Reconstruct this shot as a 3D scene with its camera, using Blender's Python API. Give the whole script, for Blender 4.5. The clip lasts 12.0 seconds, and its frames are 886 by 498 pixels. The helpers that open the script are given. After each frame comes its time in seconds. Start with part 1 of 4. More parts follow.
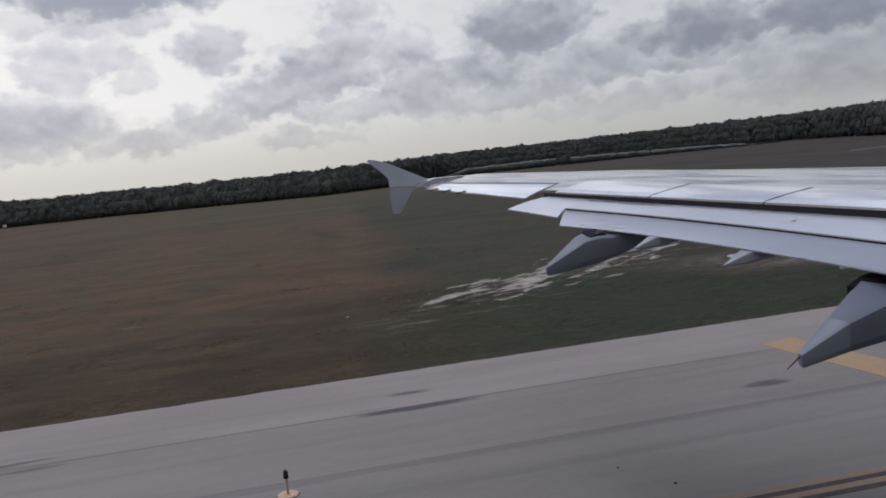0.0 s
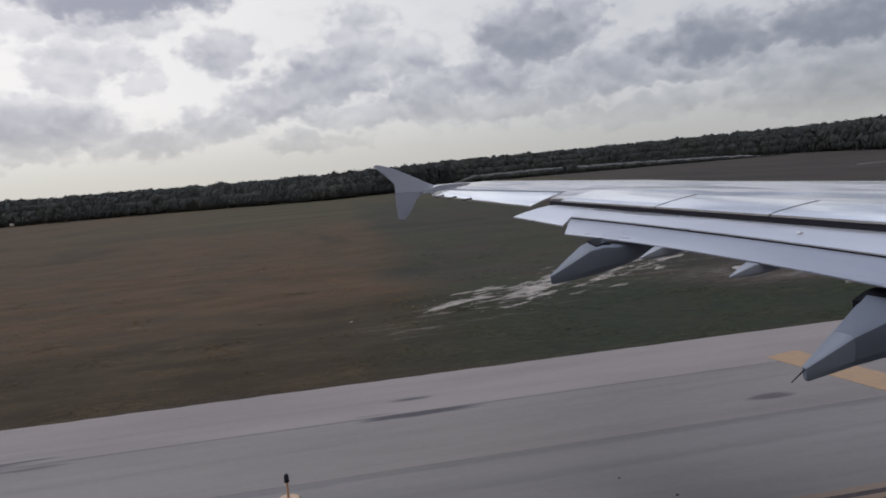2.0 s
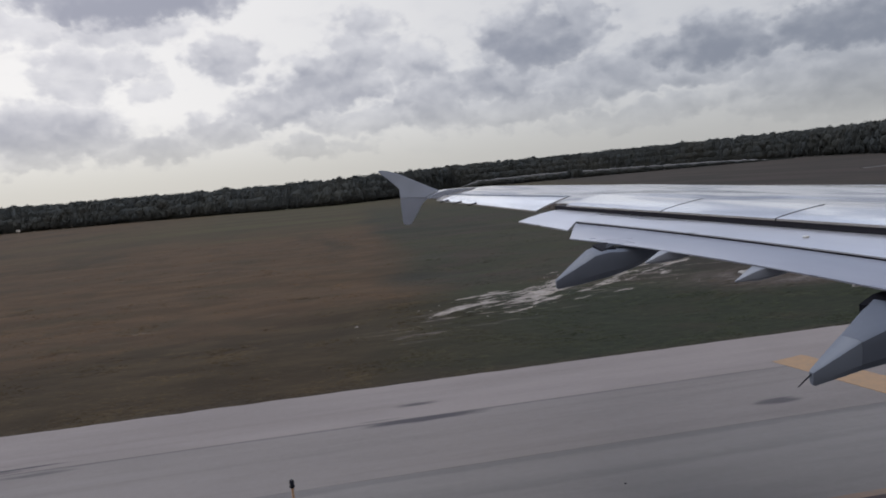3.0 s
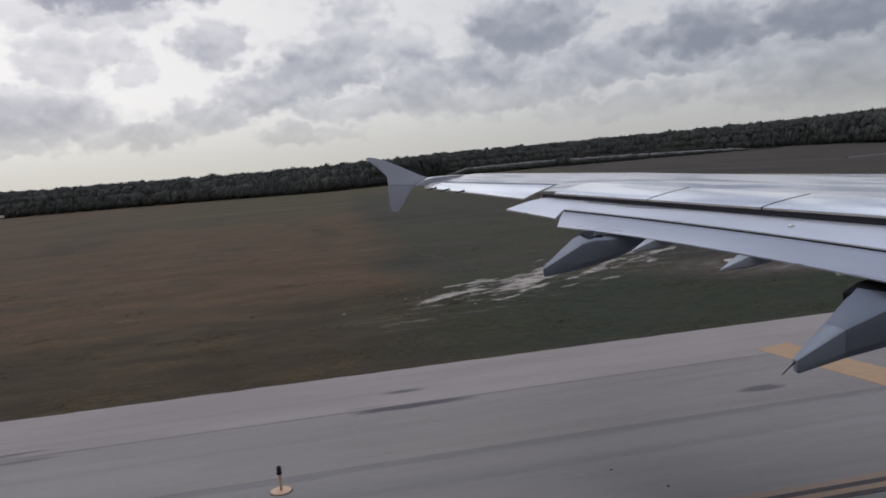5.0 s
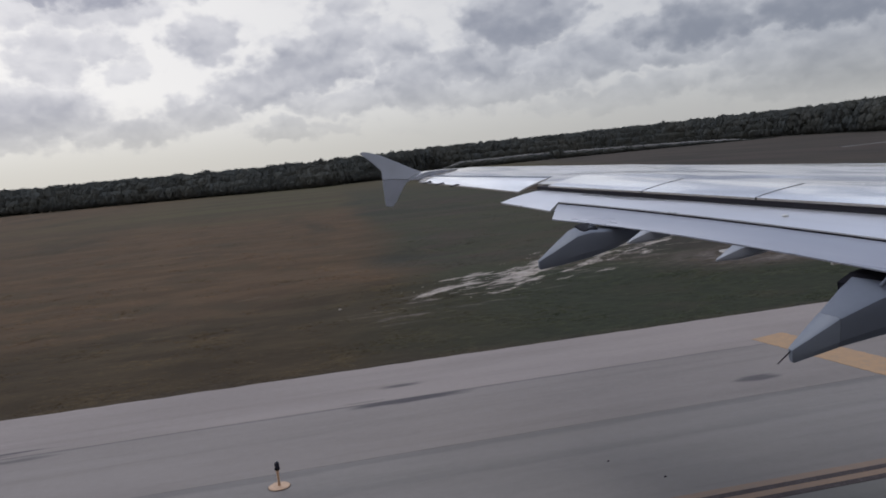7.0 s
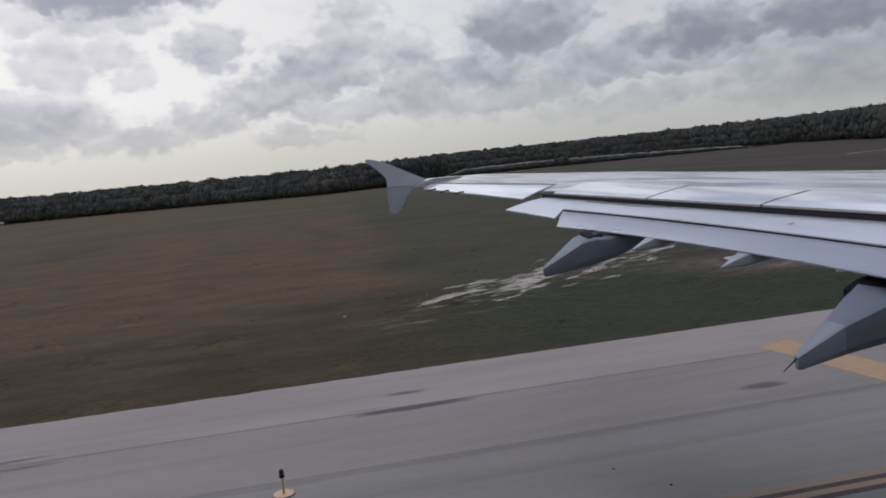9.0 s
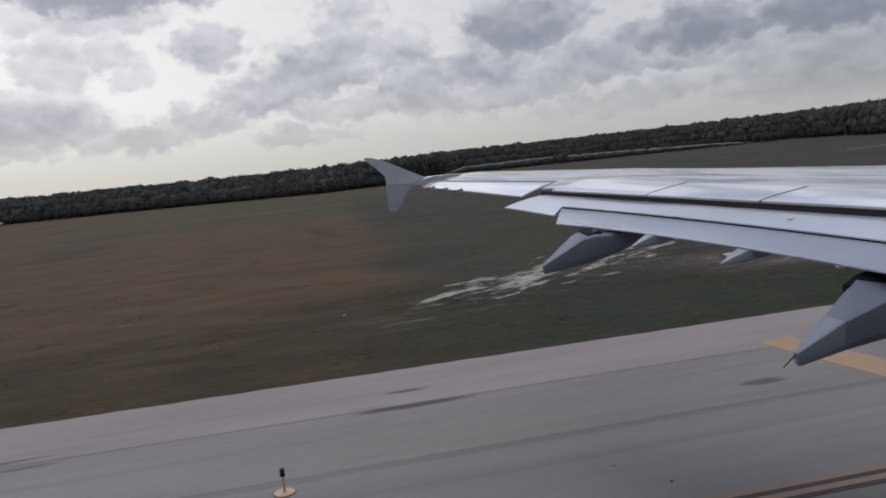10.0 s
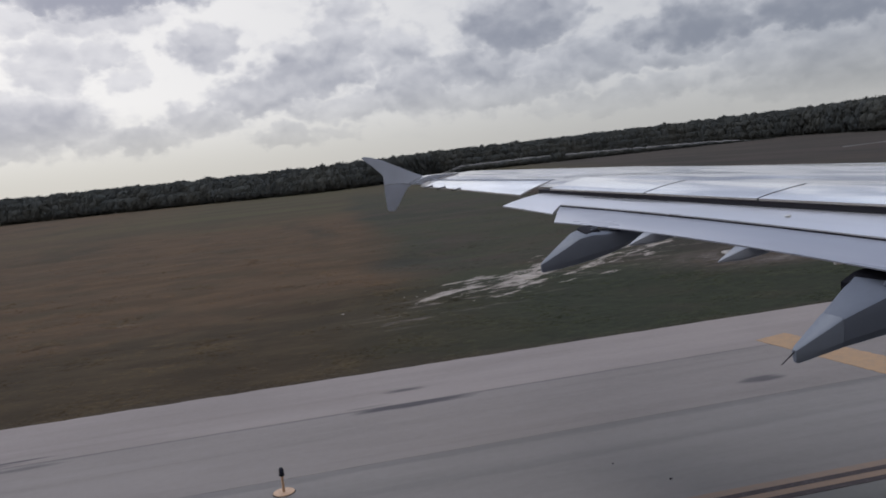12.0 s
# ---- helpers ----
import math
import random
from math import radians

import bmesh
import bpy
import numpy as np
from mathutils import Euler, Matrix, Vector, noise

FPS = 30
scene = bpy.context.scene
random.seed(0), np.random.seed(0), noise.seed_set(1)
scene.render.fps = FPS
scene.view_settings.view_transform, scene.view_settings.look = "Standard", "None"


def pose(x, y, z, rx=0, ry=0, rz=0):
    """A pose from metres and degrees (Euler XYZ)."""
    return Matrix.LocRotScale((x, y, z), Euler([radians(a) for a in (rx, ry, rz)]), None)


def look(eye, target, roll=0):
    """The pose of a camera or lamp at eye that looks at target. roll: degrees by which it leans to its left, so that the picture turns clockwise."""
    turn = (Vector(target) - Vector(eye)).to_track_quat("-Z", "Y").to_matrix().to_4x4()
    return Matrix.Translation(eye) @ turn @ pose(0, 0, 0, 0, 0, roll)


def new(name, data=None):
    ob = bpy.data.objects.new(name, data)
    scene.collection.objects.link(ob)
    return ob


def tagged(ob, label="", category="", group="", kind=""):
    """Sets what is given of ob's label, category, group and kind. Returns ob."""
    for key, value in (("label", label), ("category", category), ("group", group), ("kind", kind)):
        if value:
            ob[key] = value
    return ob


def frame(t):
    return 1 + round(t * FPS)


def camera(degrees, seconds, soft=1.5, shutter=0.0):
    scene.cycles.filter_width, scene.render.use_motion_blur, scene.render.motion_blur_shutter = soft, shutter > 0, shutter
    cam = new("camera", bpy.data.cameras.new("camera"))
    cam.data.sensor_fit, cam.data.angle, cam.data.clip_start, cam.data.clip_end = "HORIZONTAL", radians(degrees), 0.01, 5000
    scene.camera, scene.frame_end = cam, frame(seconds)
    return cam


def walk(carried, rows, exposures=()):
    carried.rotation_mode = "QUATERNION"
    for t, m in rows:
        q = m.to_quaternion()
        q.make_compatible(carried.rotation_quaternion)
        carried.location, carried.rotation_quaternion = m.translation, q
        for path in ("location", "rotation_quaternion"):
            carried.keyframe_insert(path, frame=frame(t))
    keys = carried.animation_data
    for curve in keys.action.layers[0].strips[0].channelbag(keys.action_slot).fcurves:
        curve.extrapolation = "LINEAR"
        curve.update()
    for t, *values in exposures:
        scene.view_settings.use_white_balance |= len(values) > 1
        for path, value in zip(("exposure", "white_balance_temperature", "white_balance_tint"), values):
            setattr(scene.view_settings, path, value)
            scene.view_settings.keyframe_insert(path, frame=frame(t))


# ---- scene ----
cam = camera(58.0, 12.0, soft=1.8)
EYE = (0.0, 0.0, 4.6)
# seconds, pitch, roll, yaw of the camera held at the cabin window
PATH = (
    (0.0, -5.723, 6.161, -10.339),
    (0.5, -5.635, 5.970, -10.292),
    (1.0, -5.796, 5.584, -10.294),
    (1.5, -5.573, 5.455, -10.153),
    (2.0, -5.212, 5.182, -9.882),
    (2.5, -4.877, 5.206, -9.633),
    (3.0, -4.824, 5.351, -9.534),
    (5.0, -5.798, 5.070, -10.403),
    (5.5, -5.795, 5.617, -10.414),
    (6.0, -5.861, 5.283, -10.517),
    (6.5, -6.137, 5.500, -10.677),
    (7.0, -6.272, 5.693, -10.813),
    (9.0, -5.725, 5.741, -10.477),
    (9.5, -5.863, 5.855, -10.535),
    (10.0, -5.882, 6.055, -10.558),
    (10.5, -5.974, 6.168, -10.533),
    (11.0, -5.860, 6.305, -10.407),
    (11.5, -6.040, 6.172, -10.447),
    (12.0, -5.975, 6.303, -10.714),
)
walk(cam, [(t, pose(*EYE, 90 + p, r, y)) for t, p, r, y in PATH], ((0.0, 0.0, 6260, 12), (12.0, 0.0, 6260, 12)))

# ---- world, sun ----


class Nodes:
    """Short hand for a node tree."""

    def __init__(self, tree):
        self.tree = tree
        tree.nodes.clear()

    def add(self, kind, **values):
        n = self.tree.nodes.new(kind)
        for k, v in values.items():
            if k == "op":
                n.operation = v
            elif k == "blend":
                n.blend_type = v
            elif k == "sky":
                n.sky_type = v
        return n

    def put(self, socket, v):
        if isinstance(v, bpy.types.NodeSocket):
            self.tree.links.new(v, socket)
        elif isinstance(v, tuple) and len(v) == 3 and socket.type == "RGBA":
            socket.default_value = (*v, 1)
        else:
            socket.default_value = v

    def math(self, op, a, b=0.0, c=None, clamp=False):
        n = self.add("ShaderNodeMath", op=op)
        n.use_clamp = clamp
        self.put(n.inputs[0], a)
        self.put(n.inputs[1], b)
        if c is not None:
            self.put(n.inputs[2], c)
        return n.outputs[0]

    def vec(self, op, a, b=(0, 0, 0)):
        n = self.add("ShaderNodeVectorMath", op=op)
        self.put(n.inputs[0], a)
        self.put(n.inputs[1], b)
        return n.outputs["Value"] if op in ("LENGTH", "DISTANCE", "DOT_PRODUCT") else n.outputs[0]

    def xyz(self, x, y, z=0.0):
        n = self.add("ShaderNodeCombineXYZ")
        for s, v in zip(n.inputs, (x, y, z)):
            self.put(s, v)
        return n.outputs[0]

    def split(self, v):
        n = self.add("ShaderNodeSeparateXYZ")
        self.put(n.inputs[0], v)
        return n.outputs

    def noise(self, v, scale=1.0, detail=3.0, rough=0.5, out="Fac"):
        n = self.add("ShaderNodeTexNoise")
        self.put(n.inputs["Vector"], v)
        n.inputs["Scale"].default_value = scale
        n.inputs["Detail"].default_value = detail
        n.inputs["Roughness"].default_value = rough
        return n.outputs[out]

    def step(self, v, lo, hi, a=0.0, b=1.0):
        n = self.add("ShaderNodeMapRange")
        n.interpolation_type = "SMOOTHSTEP"
        for s, x in zip(n.inputs, (v, lo, hi, a, b)):
            self.put(s, x)
        return n.outputs[0]

    def mix(self, f, a, b, blend="MIX"):
        n = self.add("ShaderNodeMixRGB", blend=blend)
        for s, x in zip(n.inputs, (f, a, b)):
            self.put(s, x)
        return n.outputs[0]

    def bump(self, height, strength=0.3, distance=0.02):
        n = self.add("ShaderNodeBump")
        n.inputs["Strength"].default_value = strength
        n.inputs["Distance"].default_value = distance
        self.put(n.inputs["Height"], height)
        return n.outputs[0]

    def foliage(self, color):
        """Dense leaves: their many directions average out to a soft upward facing."""
        d = self.add("ShaderNodeBsdfDiffuse")
        self.put(d.inputs[0], color)
        own = self.vec("MULTIPLY", self.add("ShaderNodeNewGeometry").outputs["Normal"], (0.25, 0.25, 0.25))
        self.put(d.inputs["Normal"], self.vec("NORMALIZE", self.vec("ADD", own, (0.0, -0.25, 0.8))))
        out = self.add("ShaderNodeOutputMaterial")
        self.put(out.inputs["Surface"], d.outputs[0])

    def surface(self, color, rough=0.6, metal=0.0, normal=None, coat=0.0, spec=0.5):
        b = self.add("ShaderNodeBsdfPrincipled")
        self.put(b.inputs["Base Color"], color)
        self.put(b.inputs["Roughness"], rough)
        self.put(b.inputs["Metallic"], metal)
        self.put(b.inputs["Coat Weight"], coat)
        self.put(b.inputs["Specular IOR Level"], spec)
        b.inputs["Coat Roughness"].default_value = 0.12
        if normal is not None:
            self.put(b.inputs["Normal"], normal)
        out = self.add("ShaderNodeOutputMaterial")
        self.put(out.inputs["Surface"], b.outputs[0])


SUN_AZ, SUN_EL = -14.0, 46.0      # degrees from straight out of the window towards the front; above the horizon

world = bpy.data.worlds.new("overcast_sky")
scene.world = world
world.use_nodes = True
w = Nodes(world.node_tree)
way = w.vec("NORMALIZE", w.add("ShaderNodeTexCoord").outputs["Generated"])
dx, dy, dz = w.split(way)
az = w.math("MULTIPLY", w.math("ARCTAN2", dx, dy), 57.2958)
el = w.math("MULTIPLY", w.math("ARCSINE", dz), 57.2958)
flat = w.xyz(w.math("MULTIPLY", az, 0.8), el)            # clouds near the horizon lie long and low
warp = w.noise(flat, 0.5, 3, 0.5, out="Color")
wx, wy, _ = w.split(w.vec("SUBTRACT", warp, (0.5, 0.5, 0.5)))
fx, fy, _ = w.split(w.vec("SUBTRACT", w.noise(flat, 1.0, 4, 0.48, out="Color"), (0.5, 0.5, 0.5)))
n_big = w.noise(flat, 0.16, 4, 0.55)
n_mid = w.noise(w.vec("MULTIPLY", flat, (0.6, 1.3, 1)), 0.5, 5, 0.55)


def billow(rise):
    """Heaped cloud texture, looked up some degrees higher in the sky."""
    v = w.add("ShaderNodeTexVoronoi")
    v.feature = "SMOOTH_F1"
    v.normalize = True
    bent = w.vec("ADD", w.vec("ADD", flat, (0.0, rise, 0.0)), w.vec("MULTIPLY", warp, (1.6, 1.1, 0)))
    w.put(v.inputs["Vector"], bent)
    for k, x in (("Scale", 0.62), ("Detail", 2.0), ("Roughness", 0.42), ("Lacunarity", 2.2), ("Smoothness", 0.7)):
        v.inputs[k].default_value = x
    return w.math("ADD", w.math("MULTIPLY", w.math("SUBTRACT", 0.38, v.outputs["Distance"]), 1.5), w.math("MULTIPLY", w.math("SUBTRACT", w.noise(bent, 0.6, 3, 0.4), 0.5), 1.1))


here, higher = billow(0.0), billow(0.55)
spot = w.xyz(w.math("ADD", w.math("MULTIPLY_ADD", wx, 3.0, az), w.math("MULTIPLY", fx, 3.2)), w.math("ADD", w.math("MULTIPLY_ADD", wy, 1.4, el), w.math("MULTIPLY", fy, 2.2)))
# heaped clouds: azimuth and elevation of the middle, half width, half height, thickness
LEFT_CLOUDS = (
    (-16.3, 5.4, 4.9, 1.9, 0.72), (-14.4, 9.0, 2.4, 1.9, 0.42), (-11.3, 9.5, 1.9, 1.0, 0.34), (-16.6, 11.7, 2.8, 1.0, 0.34), (-10.2, 13.7, 6.5, 1.6, 1.0), (-11.0, 11.6, 4.0, 1.2, 0.40),
    (-4.7, 9.7, 2.3, 1.5, 0.56), (-9.6, 8.0, 1.5, 0.9, 0.26), (2.3, 7.6, 3.8, 1.8, 0.66), (-1.3, 6.1, 3.5, 1.4, 0.62), (-5.2, 5.0, 2.8, 1.0, 0.56),
    (-9.7, 4.0, 3.7, 0.9, 0.62), (4.9, 9.6, 2.6, 1.3, 0.46), (5.1, 11.4, 2.2, 1.1, 0.26), (8.0, 8.4, 2.4, 1.4, 0.42), (4.6, 4.9, 3.8, 0.9, 0.44),
    (9.5, 5.5, 2.8, 1.8, 0.60), (-0.2, 3.3, 2.5, 0.7, 0.48), (3.4, 3.0, 1.9, 0.6, 0.28), (-17.2, 3.5, 2.8, 0.7, 0.42))
RIGHT_CLOUDS = (
    (16.6, 9.1, 3.6, 2.0, 0.80), (19.6, 9.9, 2.1, 1.6, 0.56), (14.1, 6.4, 3.1, 1.3, 0.58), (21.0, 6.1, 3.8, 1.3, 0.56), (28.6, 7.5, 4.1, 1.4, 0.80),
    (31.2, 7.5, 2.4, 1.0, 0.60), (27.2, 5.7, 6.3, 0.8, 0.50), (36.7, 7.6, 4.9, 1.4, 0.88), (37.9, 4.1, 4.0, 2.4, 0.62), (33.0, 4.4, 3.2, 1.1, 0.48),
    (15.6, 4.5, 4.9, 0.9, 0.42), (25.2, 3.7, 3.2, 0.7, 0.30), (35.1, 2.7, 4.9, 0.8, 0.42), (21.7, 3.1, 4.7, 0.6, 0.26))
bank, shade = 0.0, 0.0
for a, e, ha, h, weight in LEFT_CLOUDS + RIGHT_CLOUDS:
    d = w.vec("MULTIPLY", w.vec("SUBTRACT", spot, (a, e, 0)), (0.87 / ha, 0.87 / h, 0))
    body = w.step(w.vec("LENGTH", d), 1.42, 0.4, 0.0, 0.35 + 0.65 * weight)
    bank = w.math("MAXIMUM", bank, body)
    shade = w.math("MAXIMUM", shade, w.math("MULTIPLY", w.math("MULTIPLY", body, weight), w.math("MULTIPLY_ADD", w.split(d)[1], -0.36, 0.95)))   # darker bases, lighter tops
# away from these the layer goes on at random
side = w.math("MAXIMUM", w.step(w.math("ABSOLUTE", w.math("SUBTRACT", az, 10.0)), 31.0, 45.0), w.step(el, 13.5, 18.0))
loose = w.math("MULTIPLY", side, w.step(n_big, 0.38, 0.62, 0.0, 1.0))
across = w.step(az, -22.0, 34.0)
bank = w.math("MAXIMUM", bank, loose)
shade = w.math("MAXIMUM", shade, w.math("MULTIPLY", loose, 0.8))
cover = w.math("ADD", bank, w.math("MULTIPLY", here, 0.32))
thin = w.math("MULTIPLY_ADD", w.math("SUBTRACT", n_mid, 0.5), 0.8, w.math("MULTIPLY_ADD", across, 0.16, 0.0))
cover = w.math("ADD", cover, thin)
alpha = w.step(cover, 0.12, 0.66)
dark = w.math("ADD", shade, w.math("ADD", w.math("MULTIPLY", higher, 0.7), w.math("MULTIPLY", here, -0.4)))
dark = w.math("ADD", dark, w.math("MULTIPLY", thin, 0.45))
dark = w.step(w.math("MULTIPLY_ADD", across, 0.05, dark), -0.12, 1.1)
veil = w.mix(across, (0.94, 0.905, 0.85), (0.60, 0.60, 0.60))
crest = w.mix(across, (0.80, 0.775, 0.76), (0.55, 0.557, 0.575))
base = w.mix(across, (0.36, 0.36, 0.405), (0.232, 0.247, 0.29))
body = w.mix(dark, crest, base)
grey = w.math("MULTIPLY", alpha, w.step(el, 0.2, 3.0, 0.35, 1.0))
# an overcast sky is brighter overhead, and the far side lies under heavier cloud
lift = w.step(el, 11.0, 45.0, 1.0, 1.75)
back_side = w.step(w.math("ABSOLUTE", az), 60.0, 130.0, 1.0, 0.5)
lift = w.math("MULTIPLY", lift, back_side)
haze = w.mix(across, (0.535, 0.52, 0.455), (0.40, 0.40, 0.375))
body = w.mix(w.step(el, 6.5, 0.8, 0.0, 0.72), w.mix(grey, veil, body), haze)      # pale murk low over the land
cloud = w.mix(1.0, body, w.xyz(w.math("POWER", lift, 0.8), lift, w.math("POWER", lift, 1.3)), "MULTIPLY")
sky = w.add("ShaderNodeTexSky", sky="NISHITA")
sky.sun_disc = False
sky.sun_elevation, sky.sun_rotation = radians(SUN_EL), radians(SUN_AZ)
back = w.add("ShaderNodeBackground")
w.put(back.inputs[0], w.mix(0.94, w.mix(1.0, sky.outputs[0], (0.1, 0.1, 0.1), "MULTIPLY"), cloud))
back.inputs[1].default_value = 1.0
out = w.add("ShaderNodeOutputWorld")
w.put(out.inputs[0], back.outputs[0])

sun = new("sun", bpy.data.lights.new("sun", "SUN"))
sun.data.energy, sun.data.angle, sun.data.color = 0.5, radians(18), (1, 0.96, 0.9)
az_r, el_r = radians(SUN_AZ), radians(SUN_EL)
sun.matrix_world = look((math.sin(az_r) * 100, math.cos(az_r) * 100, math.tan(el_r) * 100), (0, 0, 0))

# ---- materials ----


def material(name):
    m = bpy.data.materials.new(name)
    m.use_nodes = True
    return m, Nodes(m.node_tree)


def place(n):
    return n.add("ShaderNodeNewGeometry").outputs["Position"]


def field_colour(n):
    """Dry brown grass, dark green strips, pale limestone along a rut and muddy rubble round the concrete rings."""
    p = place(n)
    x, y, _ = n.split(p)
    low = n.noise(p, 0.07, 4)
    mid = n.noise(n.vec("MULTIPLY", p, (0.5, 1, 1)), 0.55, 6, 0.65)
    fine = n.noise(n.vec("MULTIPLY", p, (0.6, 1, 1)), 3.2, 5, 0.7)
    wide = n.noise(n.vec("MULTIPLY", p, (0.012, 0.06, 1)), 1.0, 6, 0.65)
    patch = n.noise(n.vec("MULTIPLY", p, (0.1, 0.02, 1)), 1.0, 5, 0.65)
    straw = n.noise(n.vec("MULTIPLY", p, (0.45, 1.3, 1)), 0.75, 4, 0.6)
    clump = n.noise(n.vec("MULTIPLY", p, (0.25, 0.3, 1)), 1.0, 6, 0.65)
    bend = n.math("MULTIPLY_ADD", low, 10.0, -5.0)
    # dry grass
    dry = n.mix(n.step(mid, 0.35, 0.68), (0.078, 0.051, 0.031), (0.110, 0.072, 0.042))
    dry = n.mix(n.step(wide, 0.42, 0.68, 0, 0.35), dry, (0.055, 0.043, 0.031))
    dry = n.mix(n.step(clump, 0.47, 0.64, 0, 0.55), dry, (0.060, 0.048, 0.030))
    dry = n.mix(n.step(fine, 0.60, 0.80, 0, 0.22), dry, (0.15, 0.122, 0.094))
    dry = n.mix(n.step(straw, 0.62, 0.76, 0, 0.42), dry, (0.17, 0.14, 0.105))
    away = n.step(y, 30.0, 60.0)
    dry = n.mix(n.math("MULTIPLY", away, n.step(patch, 0.5, 0.66, 0, 0.7)), dry, (0.050, 0.041, 0.028))
    dry = n.mix(n.math("MULTIPLY", away, n.step(patch, 0.48, 0.34, 0, 0.7)), dry, (0.104, 0.068, 0.041))
    # olive and straw bands far off
    olive = n.mix(n.step(wide, 0.4, 0.6), (0.074, 0.072, 0.036), (0.060, 0.049, 0.032))
    c = n.mix(n.math("MULTIPLY", n.step(n.math("MULTIPLY_ADD", low, 50.0, y), 110.0, 150.0, 0, 0.8), n.step(x, -70.0, 0.0)), dry, olive)
    # darker ground with green clumps
    dusk = n.mix(n.step(fine, 0.3, 0.7), (0.034, 0.035, 0.024), (0.056, 0.054, 0.038))
    dusk = n.mix(n.step(clump, 0.44, 0.60, 0, 0.8), dusk, (0.059, 0.047, 0.038))
    dusk = n.mix(n.step(mid, 0.54, 0.72, 0, 0.6), dusk, (0.068, 0.057, 0.047))
    dusk = n.mix(n.step(wide, 0.46, 0.58, 0, 0.6), dusk, (0.052, 0.056, 0.031))
    dusk = n.mix(n.step(low, 0.52, 0.62, 0, 0.5), dusk, (0.034, 0.034, 0.030))
    edge = n.math("ADD", n.math("MULTIPLY_ADD", y, -0.05, x), bend)
    right = n.math("MULTIPLY", n.step(edge, 0.5, 4.5), n.step(y, 230.0, 120.0))
    c = n.mix(right, c, dusk)
    # green strip beside the pavement, browner towards the tail
    strip = n.math("ADD", n.math("MULTIPLY_ADD", n.math("MINIMUM", x, 2.0), -0.42, y), n.math("MULTIPLY", bend, 0.6))
    strip = n.math("ADD", strip, n.math("MULTIPLY", n.step(x, 9.0, 17.0), 5.0))
    green = n.mix(n.step(fine, 0.3, 0.7), (0.023, 0.028, 0.019), (0.038, 0.043, 0.026))
    green = n.mix(n.step(clump, 0.5, 0.68, 0, 0.55), green, (0.048, 0.040, 0.030))
    tan = n.mix(n.step(mid, 0.35, 0.68), (0.041, 0.031, 0.019), (0.067, 0.050, 0.030))
    tan = n.mix(n.step(fine, 0.64, 0.8, 0, 0.25), tan, (0.10, 0.082, 0.06))
    near = n.mix(n.step(n.math("ADD", x, bend), -1.0, 8.0), tan, green)
    c = n.mix(n.step(strip, 32.5, 28.0, 0, 0.92), c, near)
    mauve = n.math("MULTIPLY", n.step(n.math("MULTIPLY_ADD", y, -0.25, x), 10.0, 40.0), n.step(y, 60.0, 95.0))
    dull = n.mix(n.step(patch, 0.38, 0.62), (0.066, 0.052, 0.046), (0.044, 0.039, 0.034))
    c = n.mix(n.math("MULTIPLY", mauve, 0.9), c, dull)
    # worn verge along the pavement
    c = n.mix(n.step(n.math("MULTIPLY_ADD", mid, 1.6, y), 20.0, 18.9, 0, 0.85), c, n.mix(n.step(fine, 0.35, 0.6), (0.028, 0.024, 0.022), (0.064, 0.051, 0.040)))
    # limestone showing along an old rut
    off = n.math("SUBTRACT", y, n.math("ADD", n.math("MULTIPLY_ADD", x, 0.56, 25.5), n.math("MULTIPLY", n.math("MULTIPLY", x, x), 0.003)))
    cut = n.noise(n.vec("MULTIPLY", n.xyz(x, off), (0.42, 1.15, 1)), 0.8, 8, 0.7)
    half = n.math("ADD", n.step(x, 3.0, 7.0, 0.8, 2.1), n.step(x, 14.0, 18.0, 0.0, -1.2))
    line = n.math("SUBTRACT", 1.0, n.math("ABSOLUTE", n.math("DIVIDE", off, half)))
    ends = n.math("MINIMUM", n.step(x, 0.5, 4.0), n.step(x, 38.0, 26.0))
    lime = n.math("MULTIPLY", n.math("MULTIPLY_ADD", line, 0.75, n.math("MULTIPLY", n.math("SUBTRACT", cut, 0.5), 8.0)), n.math("MULTIPLY", ends, n.step(x, 3.6, 6.6, 0.35, 1.0)))
    lime = n.math("MULTIPLY", n.step(lime, 0.34, 0.66), n.step(fine, 0.3, 0.55, 0.5, 1.0))
    # muddy rubble round the rings, streaked scree beside the rut
    rub = n.vec("LENGTH", n.vec("MULTIPLY", n.vec("SUBTRACT", p, (20.0, 27.6, 0)), (1 / 7.0, 1 / 3.6, 0)))
    far_rub = n.vec("LENGTH", n.vec("MULTIPLY", n.vec("SUBTRACT", p, (28.5, 29.0, 0)), (1 / 5.5, 1 / 3.0, 0)))
    stony = n.step(n.math("MULTIPLY_ADD", fine, 0.5, n.math("MULTIPLY", cut, 0.6)), 0.44, 0.68)
    c = n.mix(n.step(rub, 1.2, 0.5, 0, 0.75), c, (0.062, 0.046, 0.040))
    rub = n.math("MULTIPLY", n.step(n.math("MINIMUM", rub, far_rub), 1.25, 0.5), stony)
    c = n.mix(n.math("MULTIPLY", rub, 0.85), c, n.mix(n.step(mid, 0.4, 0.6), (0.085, 0.066, 0.058), (0.19, 0.165, 0.152)))
    streaks = n.noise(n.vec("MULTIPLY", p, (0.35, 1.5, 1)), 0.9, 6, 0.65)
    beside = n.math("MULTIPLY", n.math("MULTIPLY", n.step(n.math("ABSOLUTE", n.math("ADD", off, 1.6)), 3.6, 0.4), ends), n.step(streaks, 0.53, 0.62, 0, 0.9))
